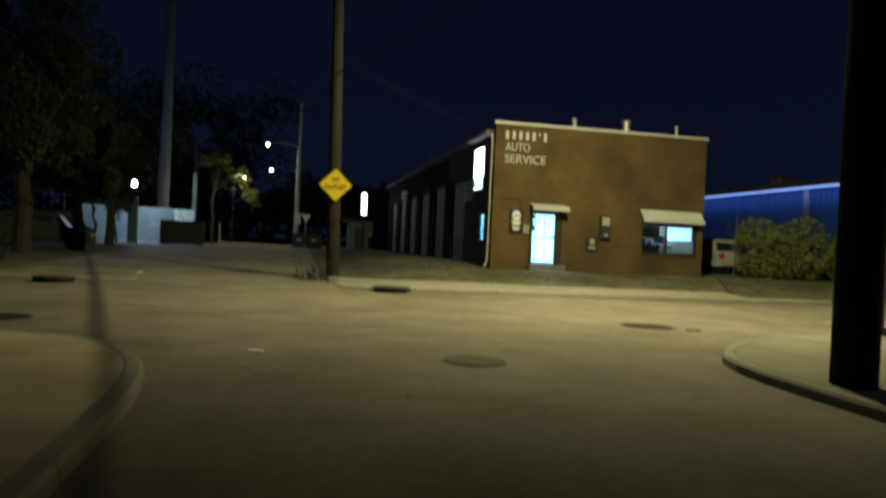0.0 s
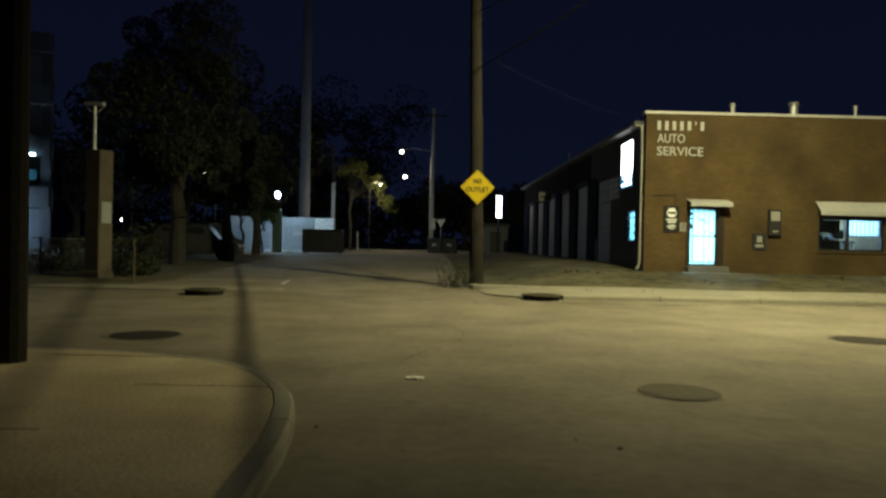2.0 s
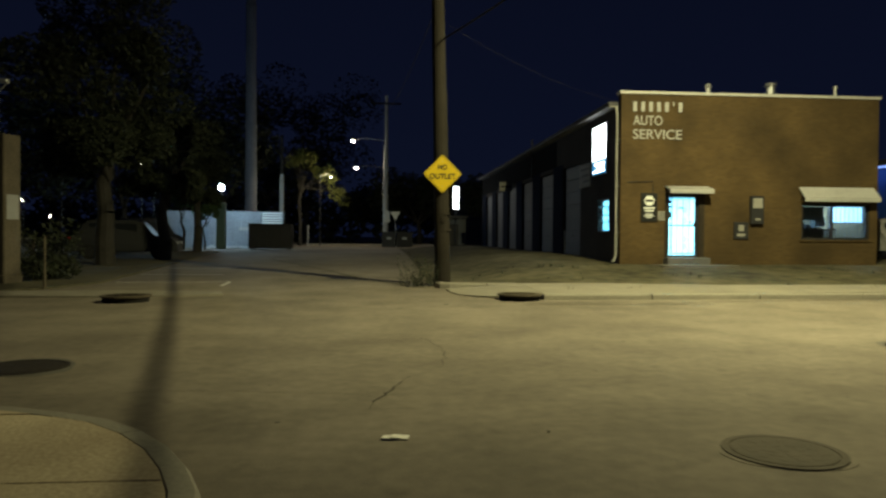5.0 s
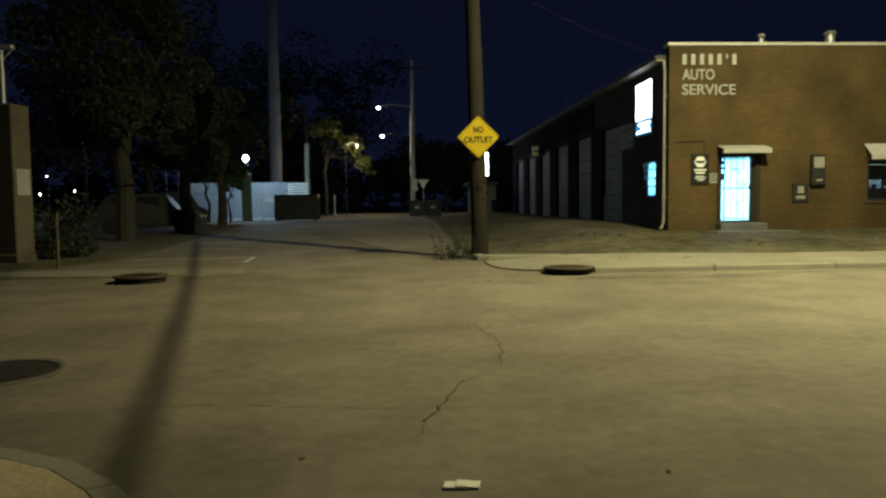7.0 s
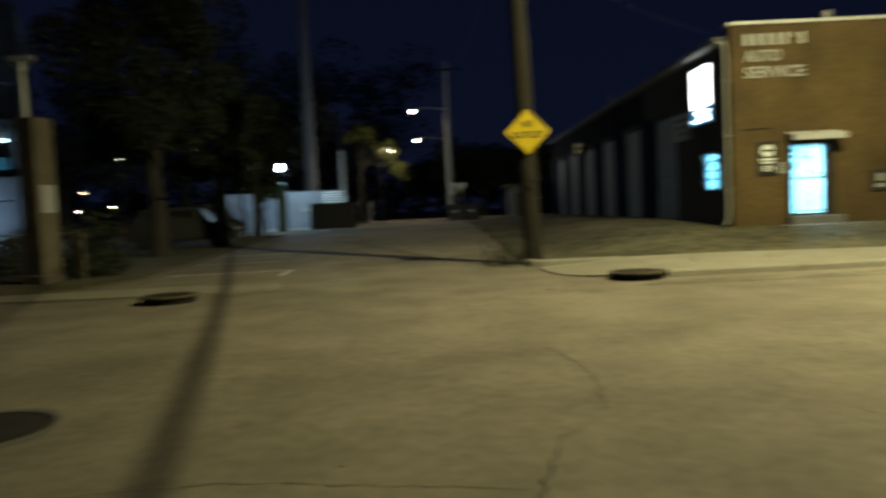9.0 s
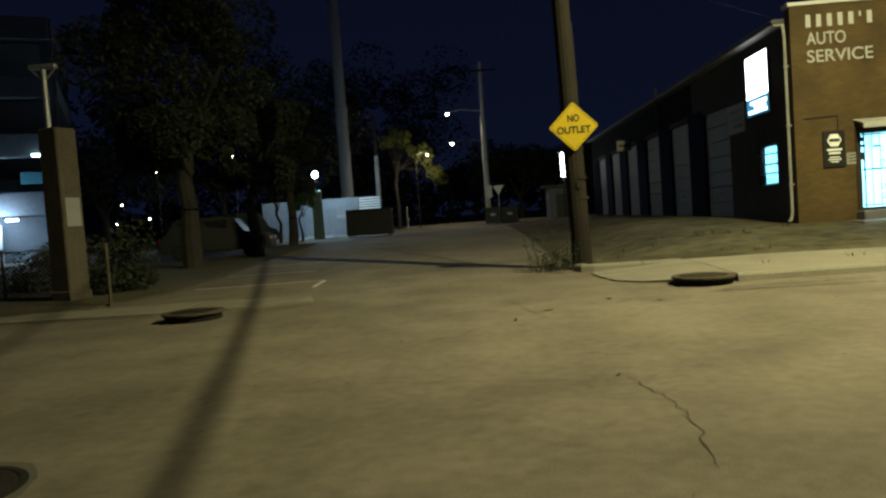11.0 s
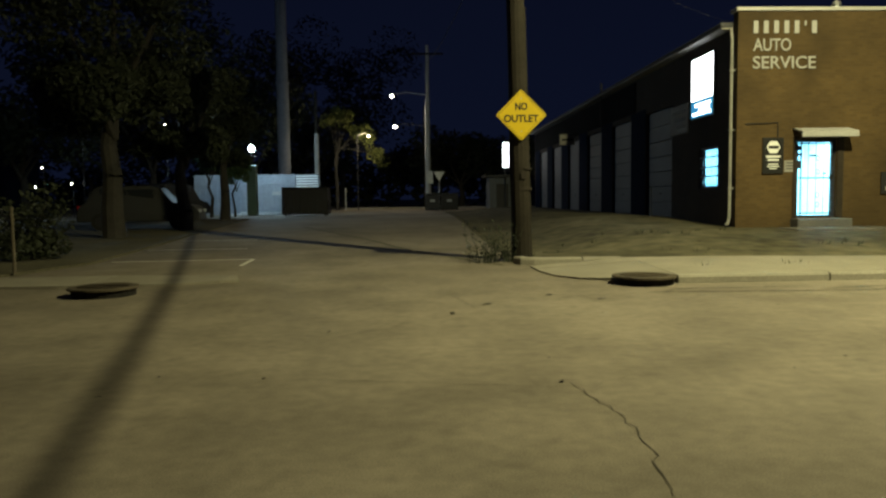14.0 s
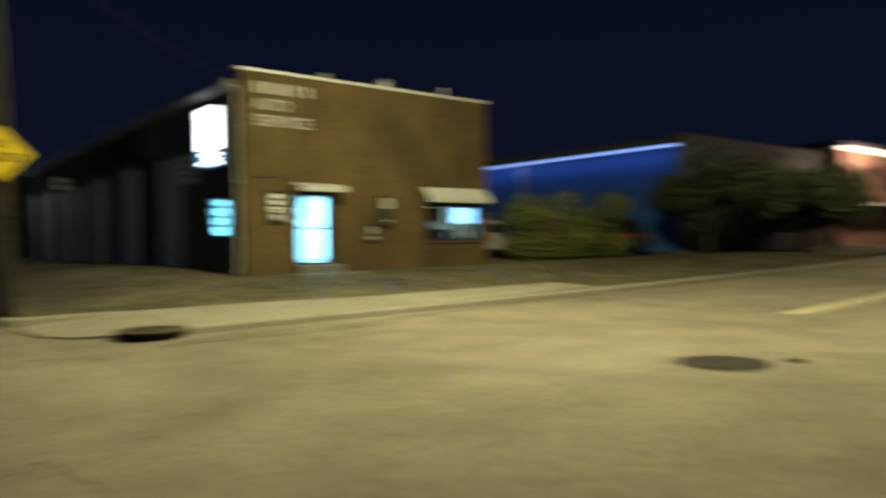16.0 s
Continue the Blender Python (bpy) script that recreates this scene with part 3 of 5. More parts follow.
def scrap(x, y, s, material=CRACK, name="dead_leaf", label="dry brown leaf scrap on the road"):
    bm = bmesh.new()
    vs = []
    for i in range(6):
        a = i * math.pi / 3
        q = s * random.uniform(0.5, 1.0)
        vs.append(bm.verts.new((q * math.cos(a), 0.5 * q * math.sin(a), random.uniform(0.003, 0.14 * s))))
    c = bm.verts.new((0, 0, 0.06 * s))
    for i in range(6):
        bm.faces.new((vs[i], vs[(i + 1) % 6], c))
    ob = part(name, bm, material)
    ob.matrix_basis = pose(x, y, street_z(y) + 0.004, 0, 0, random.uniform(0, 360))
    return tagged(ob, label, "leaf" if name == "dead_leaf" else "litter", "scraps on the road")


for i in range(46):
    x, y = random.uniform(-3, 7), random.uniform(6, 20)
    scrap(x, y, random.uniform(0.02, 0.055))
for x, y in ((0.9, 17.4), (1.4, 18.1), (2.4, 18.9), (3.05, 18.4)):
    scrap(x, y, 0.09)
bm = bmesh.new()
for k in range(3):
    box(bm, -0.13 + 0.08 * k, -0.04 + 0.08 * k, -0.06 + 0.015 * k, 0.05 + 0.015 * k, 0.004, 0.02 + 0.008 * (k % 2), 0.003)
paper = tagged(part("paper_scrap", bm, LITTER), "crumpled white paper scrap on the road", "litter")
paper.matrix_basis = pose(1.11, 8.9, 0.002, 0, 0, -12) @ Matrix.Diagonal((0.75, 0.8, 0.7, 1))


def stripe(name, label, pts, w, material, h=0.006):
    bm = bmesh.new()
    for a, b in zip(pts, pts[1:]):
        a, b = Vector(a), Vector(b)
        n = Vector((-(b - a).y, (b - a).x)).normalized() * w / 2
        k = max(1, int((b - a).length / 1.0))
        for i in range(k):
            p, q = a.lerp(b, i / k), a.lerp(b, (i + 0.97) / k)
            bm.faces.new([bm.verts.new((v.x, v.y, street_z(v.y) + h)) for v in (p - n, q - n, q + n, p + n)])
    return tagged(part(name, bm, material), label, "road marking", "road markings", "structure")


stripe("road_marking", "faded white parking line on dark asphalt", [(-6.6, 25.3), (-3.4, 25.5)], 0.12, PAINT_LINE)
stripe("road_marking", "faded white parking line on dark asphalt", [(-3.4, 25.5), (-3.35, 24.0)], 0.1, PAINT_LINE)
stripe("road_marking", "faded white parking line on dark asphalt", [(-6.9, 28.4), (-4.2, 28.5)], 0.1, PAINT_LINE)
stripe("road_marking", "faded white parking line on dark asphalt", [(-7.0, 31.6), (-4.6, 31.7)], 0.1, PAINT_LINE)
stripe("road_marking", "faded yellow centre line on the cross street", [(13.8, 14.7), (19.0, 15.0), (40, 17.5)], 0.26, PAINT_YEL)
stripe("road_marking", "faded yellow centre line on the cross street", [(14.0, 14.45), (19.1, 14.75), (40, 17.2)], 0.1, PAINT_YEL)

# ---- the brick workshop ----
FX0, FX1, FY, FTOP = 9.17, 18.48, 27.83, 6.36
shop = thing("auto_workshop", "tan brick auto workshop with lit doorway and side bays", "building", 0, 0, 0)
DOOR = (10.84, 11.96, 0.8, 2.92)
WIN = (15.68, 18.2, 1.42, 2.68)
SWIN = (29.05, 30.42, 1.64, 2.87)
BAYS = [(32.8 + 4.68 * k, 35.55 + 4.68 * k, 0.66, 4.5) for k in range(6)]
part("front_wall", pierced(bmesh.new(), FX0, FX1, 0.2, FTOP, [DOOR, WIN], 0.3, lambda u, v, d: (u, FY + d, v)), BRICK, shop)
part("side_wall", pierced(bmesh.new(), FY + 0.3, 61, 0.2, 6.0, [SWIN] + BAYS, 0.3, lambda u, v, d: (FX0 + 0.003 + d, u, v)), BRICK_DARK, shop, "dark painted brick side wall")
part("far_wall", boxed(FX1 - 0.3, FX1, FY + 0.3, 61, 0.2, 6.0), BRICK, shop)
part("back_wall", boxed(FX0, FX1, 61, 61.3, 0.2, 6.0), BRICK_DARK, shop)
bm = boxed(FX0 - 0.06, FX1 + 0.06, FY - 0.05, FY + 0.36, FTOP, FTOP + 0.1, 0.012)
part("coping", bm, WHITE, shop, "white painted parapet coping")
roof = part("roof", boxed(FX0 - 0.3, FX1, FY + 0.31, 61.4, 6.0, 6.13), ROOF, shop)
part("gutter", boxed(FX0 - 0.40, FX0 - 0.3, FY + 0.2, 61.4, 6.0, 6.1, 0.02), GUTTER, roof, "pale metal gutter along the eave")
part("soffit", boxed(FX0 - 0.38, FX0 - 0.004, 28.16, 60.8, 5.955, 5.996), SPOUT, shop, "pale metal soffit under the eave")
bm = bmesh.new()
chain(bm, [(9.05, 28.0, 5.95), (9.08, 28.0, 5.6), (9.08, 28.0, 0.85), (8.95, 27.8, 0.66), (8.85, 27.7, 0.64)], 0.042, 8)
part("downspout", bm, SPOUT, shop, "pale metal downspout with kicked foot", True)
for z in (1.6, 3.2, 4.8):
    part("bracket", boxed(9.02, 9.165, 27.95, 28.05, z, z + 0.04), SPOUT, shop)
# pilasters and bay doors of the long side
piers = [30.9 + 4.68 * k for k in range(1, 7)]
for k, (a, b, c, d) in enumerate(BAYS):
    bay = part("bay_door", boxed(FX0 + 0.16, FX0 + 0.2, a + 0.02, b - 0.02, c + 0.02, d), GREY_DOOR, shop, "pale sectional overhead bay door")
    n = 7
    for i in range(n):
        z0 = c + 0.03 + (d - c - 0.05) * i / n
        z1 = c + 0.03 + (d - c - 0.05) * (i + 1) / n - 0.025
        part("panel", boxed(FX0 + 0.10, FX0 + 0.158, a + 0.03, b - 0.03, z0, z1, 0.012), GREY_DOOR, bay)
    part("handle", boxed(FX0 + 0.06, FX0 + 0.1, (a + b) / 2 - 0.08, (a + b) / 2 + 0.08, 1.5, 1.54), DARK, bay)
    part("threshold", boxed(FX0 - 0.25, FX0 + 0.3, a, b, 0.55, 0.69), CONC if k else WHITE, shop)
    part("pier", boxed(FX0 - 0.02, FX0, b + 0.04, b + 1.9, 0.5, 4.7, 0.015), NAVY, shop, "navy painted pier between bays")
part("fascia", boxed(FX0 - 0.03, FX0, 36.9, 61, 4.7, 5.9), FASCIA, shop, "dark metal fascia over the bays")
part("bollard", rodded((8.85, 34.0, 0.5), (8.85, 34.0, 1.75), 0.03), WHITE, shop)
# wall letters: the owner's name is only bars
for i, w in enumerate((0.13, 0.13, 0.13, 0.13, 0.13, 0.05, 0.13)):
    x = 9.58 + sum((0.13, 0.13, 0.13, 0.13, 0.13, 0.05, 0.13)[:i]) + i * 0.15
    bm = boxed(x, x + w, FY - 0.025, FY - 0.003, 5.77 + (0.2 if w < 0.1 else 0), 6.1)
    part("sign_bar", bm, LETTER, shop)
lettering("letters", "AUTO", 1.03, 0.33, LETTER, shop, pose(9.58, FY - 0.003, 5.3, 90, 0, 0), 0.03, "raised white letters")
lettering("letters", "SERVICE", 1.72, 0.33, LETTER, shop, pose(9.58, FY - 0.003, 4.83, 90, 0, 0), 0.03, "raised white letters")

# office interior behind the door and window
part("office_floor", boxed(9.48, 18.17, FY + 0.3, 32.6, 0.66, 0.8), FLOOR, shop)
part("office_ceiling", boxed(9.48, 18.17, FY + 0.3, 32.6, 3.4, 3.5), PLASTER, shop)
part("office_back", boxed(9.48, 18.17, 32.6, 32.7, 0.66, 3.5), PLASTER, shop)
part("office_partition", boxed(13.6, 13.7, FY + 0.31, 32.6, 0.8, 3.4), PLASTER, shop)
for x in (10.6, 12.2, 15.2, 17.0):
    part("tube_light", boxed(x, x + 0.9, 29.6, 29.75, 3.33, 3.39), G_TUBE, shop)
desk = thing("counter", "pale office counter behind the window", "counter", 16.9, 29.6, 0.8)
part("body", boxed(-1.0, 1.0, -0.3, 0.3, 0, 0.98, 0.01), PLASTER, desk)
part("top", boxed(-1.05, 1.05, -0.35, 0.35, 0.98, 1.02, 0.008), DARK, desk)
mo = thing("monitor", "dark computer monitor on the office counter", "monitor", 17.35, 29.5, 1.82)
part("foot", boxed(-0.12, 0.12, -0.08, 0.08, 0, 0.02, 0.005), DARK, mo)
part("neck", boxed(-0.02, 0.02, 0.0, 0.03, 0.02, 0.16), DARK, mo)
part("screen", boxed(-0.26, 0.26, -0.02, 0.02, 0.1, 0.44, 0.01), DARK, mo)
rack = thing("shelf_rack", "dark shelf rack standing inside the window", "shelf", 16.2, 28.75, 0.8)
for z in (0.5, 0.95, 1.4):
    part("shelf", boxed(-0.5, 0.5, -0.15, 0.15, z, z + 0.03), DARK, rack)
part("back_panel", boxed(-0.5, 0.5, 0.151, 0.17, 0.2, 1.15), DARK, rack)
for x in (-0.5, 0.47):
    part("upright", boxed(x, x + 0.03, -0.15, 0.15, 0, 1.5), DARK, rack)
for x, z, h in ((-0.25, 0.53, 0.3), (0.05, 0.53, 0.25), (-0.1, 0.98, 0.28), (0.15, 0.98, 0.2)):
    b = thing("carton", "small dark carton on the shelf rack", "carton", 16.2 + x, 28.75, 0.8 + z, group="cartons")
    part("box", boxed(0, 0.18, -0.1, 0.1, 0, h, 0.005), DARK, b)

# front door with its grille
fd = thing("door_1", "lit glass shop door behind a black iron security grille", "door", 0, FY, 0, kind="structure")
for a, b, c, d in ((10.84, 10.92, 0.8, 2.92), (11.88, 11.96, 0.8, 2.92), (10.92, 11.88, 2.86, 2.92), (10.92, 11.88, 0.8, 0.86)):
    part("frame", boxed(a, b, 0.06, 0.2, c, d), DARK, fd)
part("pane", boxed(10.92, 11.88, 0.15, 0.16, 0.86, 2.86), GLASS, fd)
part("stile", boxed(11.03, 11.045, 0.1, 0.14, 0.86, 2.86), DARK, fd)
for a, b, c, d in ((10.74, 10.836, 0.8, 3.0), (11.964, 12.14, 0.8, 3.0), (10.836, 11.964, 2.924, 3.0)):
    part("jamb", boxed(a, b, -0.04, -0.003, c, d, 0.006), JAMB, fd, "dark brown painted door casing")
gr = part("grille", boxed(10.93, 11.87, 0.02, 0.05, 1.86, 1.9), BLACK, fd)
for i in range(5):
    x = 10.97 + i * 0.215
    part("bar", boxed(x - 0.006, x + 0.006, 0.02, 0.032, 0.88, 2.85), BLACK, gr)
for z in (0.9, 2.8):
    part("rail", boxed(10.93, 11.87, 0.018, 0.048, z, z + 0.03), BLACK, gr)
part("lock_plate", boxed(11.78, 11.87, 0.0, 0.05, 1.84, 1.98), BLACK, gr)
for z in (1.1, 1.36, 2.0, 2.36):
    # wrought scroll pairs on the middle of the grille
    for s in (-1, 1):
        pts = [(11.46 + s * 0.05 * math.sin(a), 0.03, z + 0.05 + 0.07 * math.cos(a)) for a in [k * math.pi / 6 for k in range(9)]]
        part("scroll", chain(bmesh.new(), pts, 0.009, 5), BLACK, gr)
for x, z, w, h in ((10.93, 2.64, 0.13, 0.12), (10.93, 2.49, 0.15, 0.07), (11.28, 2.47, 0.2, 0.05), (10.92, 2.14, 0.12, 0.22), (11.66, 1.98, 0.1, 0.05)):
    part("dark_notice", boxed(x, x + w, 0.14, 0.146, z, z + h), DARK, fd, "dark notice stuck on the glass")
for x, z, w, h in ((10.96, 2.45, 0.16, 0.22), (10.96, 2.2, 0.16, 0.2), (11.3, 2.15, 0.3, 0.16), (11.45, 1.9, 0.2, 0.2), (11.6, 1.05, 0.16, 0.3)):
    part("notice", boxed(x, x + w, 0.164, 0.168, z, z + h), BLIND, fd)
bm = boxed(10.7, 12.2, FY - 0.42, FY - 0.003, 0.5, 0.78, 0.02)
tagged(part("door_step", bm, DOORSTEP), "worn concrete step below the shop door", "step")
bm = boxed(10.1, 12.7, FY - 1.5, FY - 0.43, 0.35, 0.56, 0.02)
tagged(part("stoop", bm, PATCH), "flat concrete stoop before the step", "stoop")


def awning(name, label, x0, x1, zt, zb, out):
    t = thing(name, label, "awning", 0, FY - 0.003, 0)
    n = max(4, int((x1 - x0) / 0.18))
    for i in range(n):
        a, b = x0 + (x1 - x0) * i / n, x0 + (x1 - x0) * (i + 1) / n - 0.012
        bm = bmesh.new()
        pr = [(-0.0, zt), (-0.0, zt - 0.03), (-out, zb), (-out, zb + 0.035)]
        lo = [bm.verts.new((a, y, z)) for y, z in pr]
        hi = [bm.verts.new((b, y, z + (0.006 if i % 2 else 0))) for y, z in pr]
        bm.faces.new(lo)
        bm.faces.new(hi[::-1])
        for k in range(4):
            bm.faces.new((lo[k], lo[(k + 1) % 4], hi[(k + 1) % 4], hi[k]))
        part("slat", bm, WHITE, t)
    part("valance", boxed(x0, x1, -out - 0.012, -out, zb - 0.12, zb + 0.03, 0.004), WHITE, t)
    for x in (x0 + 0.04, x1 - 0.06):
        part("stay", rodded((x, -0.01, zb - 0.05), (x, -out, zb), 0.012), DARK, t)
    return t


awning("door_awning", "small white metal awning over the shop door", 10.72, 12.26, 3.24, 3.08, 0.5)
awning("window_awning", "white slatted metal awning over the shop window", 15.56, 18.34, 3.26, 2.86, 0.38)

wn1 = thing("window_1", "lit shop window with dark frame and iron bars", "window", 0, FY, 0, kind="structure")
for a, b, c, d in ((15.68, 15.76, 1.42, 2.68), (18.12, 18.2, 1.42, 2.68), (15.76, 18.12, 2.6, 2.68), (15.76, 18.12, 1.42, 1.5), (16.78, 16.88, 1.5, 2.6)):
    part("window_frame", boxed(a, b, 0.05, 0.18, c, d), DARK, wn1)
for a, b in ((15.76, 16.78), (16.88, 18.12)):
    part("pane", boxed(a, b, 0.12, 0.13, 1.5, 2.6), GLASS, wn1)
for i in range(15):
    x = 15.85 + i * 0.16
    part("bar", boxed(x - 0.005, x + 0.005, 0.02, 0.04, 1.46, 2.62), BLACK, wn1)
part("rail", boxed(15.7, 18.18, 0.015, 0.045, 2.02, 2.04), BLACK, wn1)
part("blind", boxed(16.92, 18.1, 0.24, 0.25, 2.02, 2.58), BLIND, wn1, "half-drawn white blind")
part("roll_blind", boxed(15.78, 16.6, 0.2, 0.21, 2.1, 2.58), DARK, wn1, "dark roller blind drawn halfway")
part("notice_board", boxed(15.78, 16.62, 0.2, 0.21, 1.5, 1.84), DARK, wn1, "dark panel behind the lower glass")
part("window_sill", boxed(15.6, 18.28, -0.05, 0.05, 1.35, 1.42, 0.01), BRICK, wn1)
wn2 = thing("window_2", "barred side window lit blue from inside", "window", FX0, 0, 0, kind="structure")
for a, b, c, d in ((29.05, 29.12, 1.64, 2.87), (30.35, 30.42, 1.64, 2.87), (29.12, 30.35, 2.8, 2.87), (29.12, 30.35, 1.64, 1.71)):
    part("window_frame", boxed(0.05, 0.16, a, b, c, d), DARK, wn2)
part("pane", boxed(0.1, 0.11, 29.12, 30.35, 1.71, 2.8), GLASS, wn2)
part("blind", boxed(0.2, 0.204, 29.12, 30.35, 1.71, 2.8), BLIND, wn2, "thin pale blind")
for i in range(8):
    y = 29.2 + i * 0.155
    part("bar", boxed(0.02, 0.04, y - 0.008, y + 0.008, 1.66, 2.85), BLACK, wn2)
for z in (1.98, 2.25, 2.55):
    part("rail", boxed(0.015, 0.045, 29.08, 30.4, z, z + 0.045), BLACK, wn2)

# signs and boxes on the walls
sb = thing("light_box_sign", "glowing white light-box sign on the side wall", "lit sign", FX0, 0, 0)
part("cabinet", boxed(-0.06, -0.003, 29.27, 30.95, 3.78, 5.64, 0.012), DARK, sb)
part("white_panel", boxed(-0.072, -0.062, 29.31, 30.91, 4.34, 5.6), G_SIGN, sb, "glowing white panel")
bp = part("blue_panel", boxed(-0.072, -0.062, 29.31, 30.91, 3.82, 4.32), G_SIGN_B, sb, "glowing blue panel")
for z, a, b in ((4.14, 29.42, 30.6), (4.0, 29.5, 30.3), (3.88, 29.42, 30.78)):
    part("bar", boxed(-0.08, -0.074, a, b, z, z + 0.085), G_SIGN, bp)
bd = thing("board_sign", "faded pale board sign high on the side wall", "sign", FX0, 0, 0)
part("board", boxed(-0.06, -0.003, 31.25, 32.75, 3.45, 4.38, 0.01), PAPER, bd)
for i, z in enumerate((4.1, 3.85, 3.62)):
    part("bar", boxed(-0.066, -0.061, 31.4, 32.6 - 0.2 * i, z, z + 0.1), DARK, bd)
ps = thing("hanging_sign", "small pale sign hung out from the bays", "sign", FX0, 0, 0)
part("board", boxed(-1.0, -0.2, 47.0, 47.06, 4.2, 4.75, 0.01), PAPER, ps)
part("bracket", boxed(-1.0, -0.003, 47.01, 47.05, 4.76, 4.8), DARK, ps)
part("bar", boxed(-0.9, -0.3, 46.99, 46.998, 4.42, 4.54), DARK, ps)
vent = thing("wall_pipe", "thin vertical vent pipe on the side wall", "pipe", FX0, 0, 0)
part("tube", rodded((-0.16, 41.6, 4.6), (-0.16, 41.6, 6.6), 0.05), DARK, vent)
rs = thing("round_sign", "dark board sign with a white disc and bars", "sign", 0, FY, 0)
part("board", boxed(9.88, 10.46, -0.05, -0.003, 2.0, 2.98, 0.008), BLACK, rs)
bm = bmesh.new()
lathe(bm, [(0.19, 0), (0.19, 0.012), (0.17, 0.014)], 6)
bmesh.ops.transform(bm, matrix=pose(10.17, -0.051, 2.72, 90, 0, 0), verts=bm.verts)
part("disc", bm, PLASTER, rs)
part("bar", boxed(10.03, 10.31, -0.07, -0.066, 2.68, 2.76), BLACK, rs)
for z, h, w in ((2.44, 0.055, 0.4), (2.35, 0.055, 0.3), (2.25, 0.03, 0.26), (2.19, 0.03, 0.34), (2.13, 0.03, 0.2)):
    part("bar", boxed(10.17 - w / 2, 10.17 + w / 2, -0.056, -0.051, z, z + h), PLASTER, rs)
nt = thing("notice_board", "small pale notice beside the shop door", "notice", 0, FY, 0)
part("sheet", boxed(10.5, 10.8, -0.02, -0.003, 2.05, 2.36), PAPER, nt)
for z in (2.28, 2.2, 2.12):
    part("bar", boxed(10.54, 10.76, -0.024, -0.021, z, z + 0.025), DARK, nt)
b1 = thing("wall_cabinet", "dark wall cabinet with a pale upper panel", "cabinet", 0, FY, 0)
part("body", boxed(13.76, 14.22, -0.16, -0.003, 1.95, 2.92, 0.015), DARK, b1)
part("panel", boxed(13.82, 14.16, -0.166, -0.161, 2.5, 2.84), PAPER, b1)
part("bar", boxed(13.9, 14.1, -0.165, -0.161, 2.08, 2.14), PAPER, b1)
b2 = thing("wall_poster", "small dark framed poster with pale shapes", "poster", 0, FY, 0)
part("frame", boxed(13.2, 13.72, -0.05, -0.003, 1.42, 2.02, 0.01), DARK, b2)
part("shape", boxed(13.36, 13.56, -0.056, -0.051, 1.7, 1.92), PAPER, b2)
part("bar", boxed(13.31, 13.61, -0.056, -0.051, 1.52, 1.62), PAPER, b2)
bm = bmesh.new()
chain(bm, [(9.4, FY - 0.02, 3.35), (10.3, FY - 0.02, 3.38), (10.3, FY - 0.02, 3.0)], 0.015, 6)
tagged(part("conduit", bm, DARK), "thin dark conduit on the brick wall", "conduit")
for x, y, h, r in ((13.7, 31, 1.2, 0.1), (16.25, 31, 1.3, 0.16), (18.0, 29.6, 0.95, 0.06)):
    v = thing("roof_vent", "short metal vent stack on the flat roof", "vent", x, y, 6.13, group="roof vents")
    part("stack", rodded((0, 0, 0), (0, 0, h), r), STEEL, v)
    part("cap", rodded((0, 0, h), (0, 0, h + 0.12), r * 1.5, r * 1.1), STEEL, v)

# shed with a lit sign past the far end of the bays
sh = thing("shed", "low dark shed with a flat roof", "shed", 6.9, 62.5, 0.45)
part("wall", boxed(-1.0, 1.0, -0.6, 2.0, 0, 2.5), GREY_DOOR, sh)
part("roof", boxed(-1.35, 1.15, -0.9, 2.2, 2.5, 2.68), DARK, sh)
part("door", boxed(-0.5, 0.4, -0.64, -0.603, 0, 2.0), DARK, sh)
s2 = thing("pole_sign", "glowing white sign on a thin pole", "lit sign", 6.95, 61.4, 0.45)
part("pole", rodded((0.1, 0.25, 0), (0.1, 0.25, 5.2), 0.06), DARK, s2)
part("panel", boxed(-0.1, 0.32, 0, 0.18, 3.2, 5.0, 0.02), G_SIGN, s2)

# ---- poles, sign and cables at the crossing ----
def wood_pole(x, y, z, h, r0, r1, label, lean=(0, 0), material=None):
    t = thing("utility_pole", label, "utility pole", x, y, z, group="wooden poles")
    bm = bmesh.new()
    n, rings = 14, []
    for k in range(13):
        f = k / 12
        r = r0 + (r1 - r0) * f
        rings.append([bm.verts.new(((r + 0.012 * noise.noise((x + i, y, k * 0.7))) * math.cos(2 * math.pi * i / n) + lean[0] * f,
                                    (r + 0.012 * noise.noise((x, y + i, k * 0.7))) * math.sin(2 * math.pi * i / n) + lean[1] * f, h * f)) for i in range(n)])
    for a, b in zip(rings, rings[1:]):
        for i in range(n):
            bm.faces.new((a[i], a[(i + 1) % n], b[(i + 1) % n], b[i]))
    bm.faces.new(rings[-1])
    part("pole", bm, material or WOOD, t)
    return t


SP = (2.77, 24.15, 0.0)
sp = wood_pole(*SP, 11.4, 0.222, 0.165, "weathered wooden utility pole at the lot corner", (-0.26, 0))
part("band", rodded((0, 0, 1.6), (0, 0, 1.66), 0.226, 0.226, 14), IRON, sp)
part("band", rodded((0, 0, 2.05), (0, 0, 2.09), 0.224, 0.224, 14), IRON, sp)
part("tag", boxed(-0.05, 0.05, -0.245, -0.218, 1.85, 2.0), IRON, sp)
part("conduit", rodded((0.2, -0.06, 0.0), (0.06, -0.06, 5.5), 0.022), WOOD, sp)
part("crossarm", boxed(-1.1, 1.1, -0.24, -0.14, 10.7, 10.82, 0.01), WOOD, sp)
rp = wood_pole(7.3, 6.4, 0.13, 11.0, 0.235, 0.19, "dark wooden utility pole on the pavement corner")
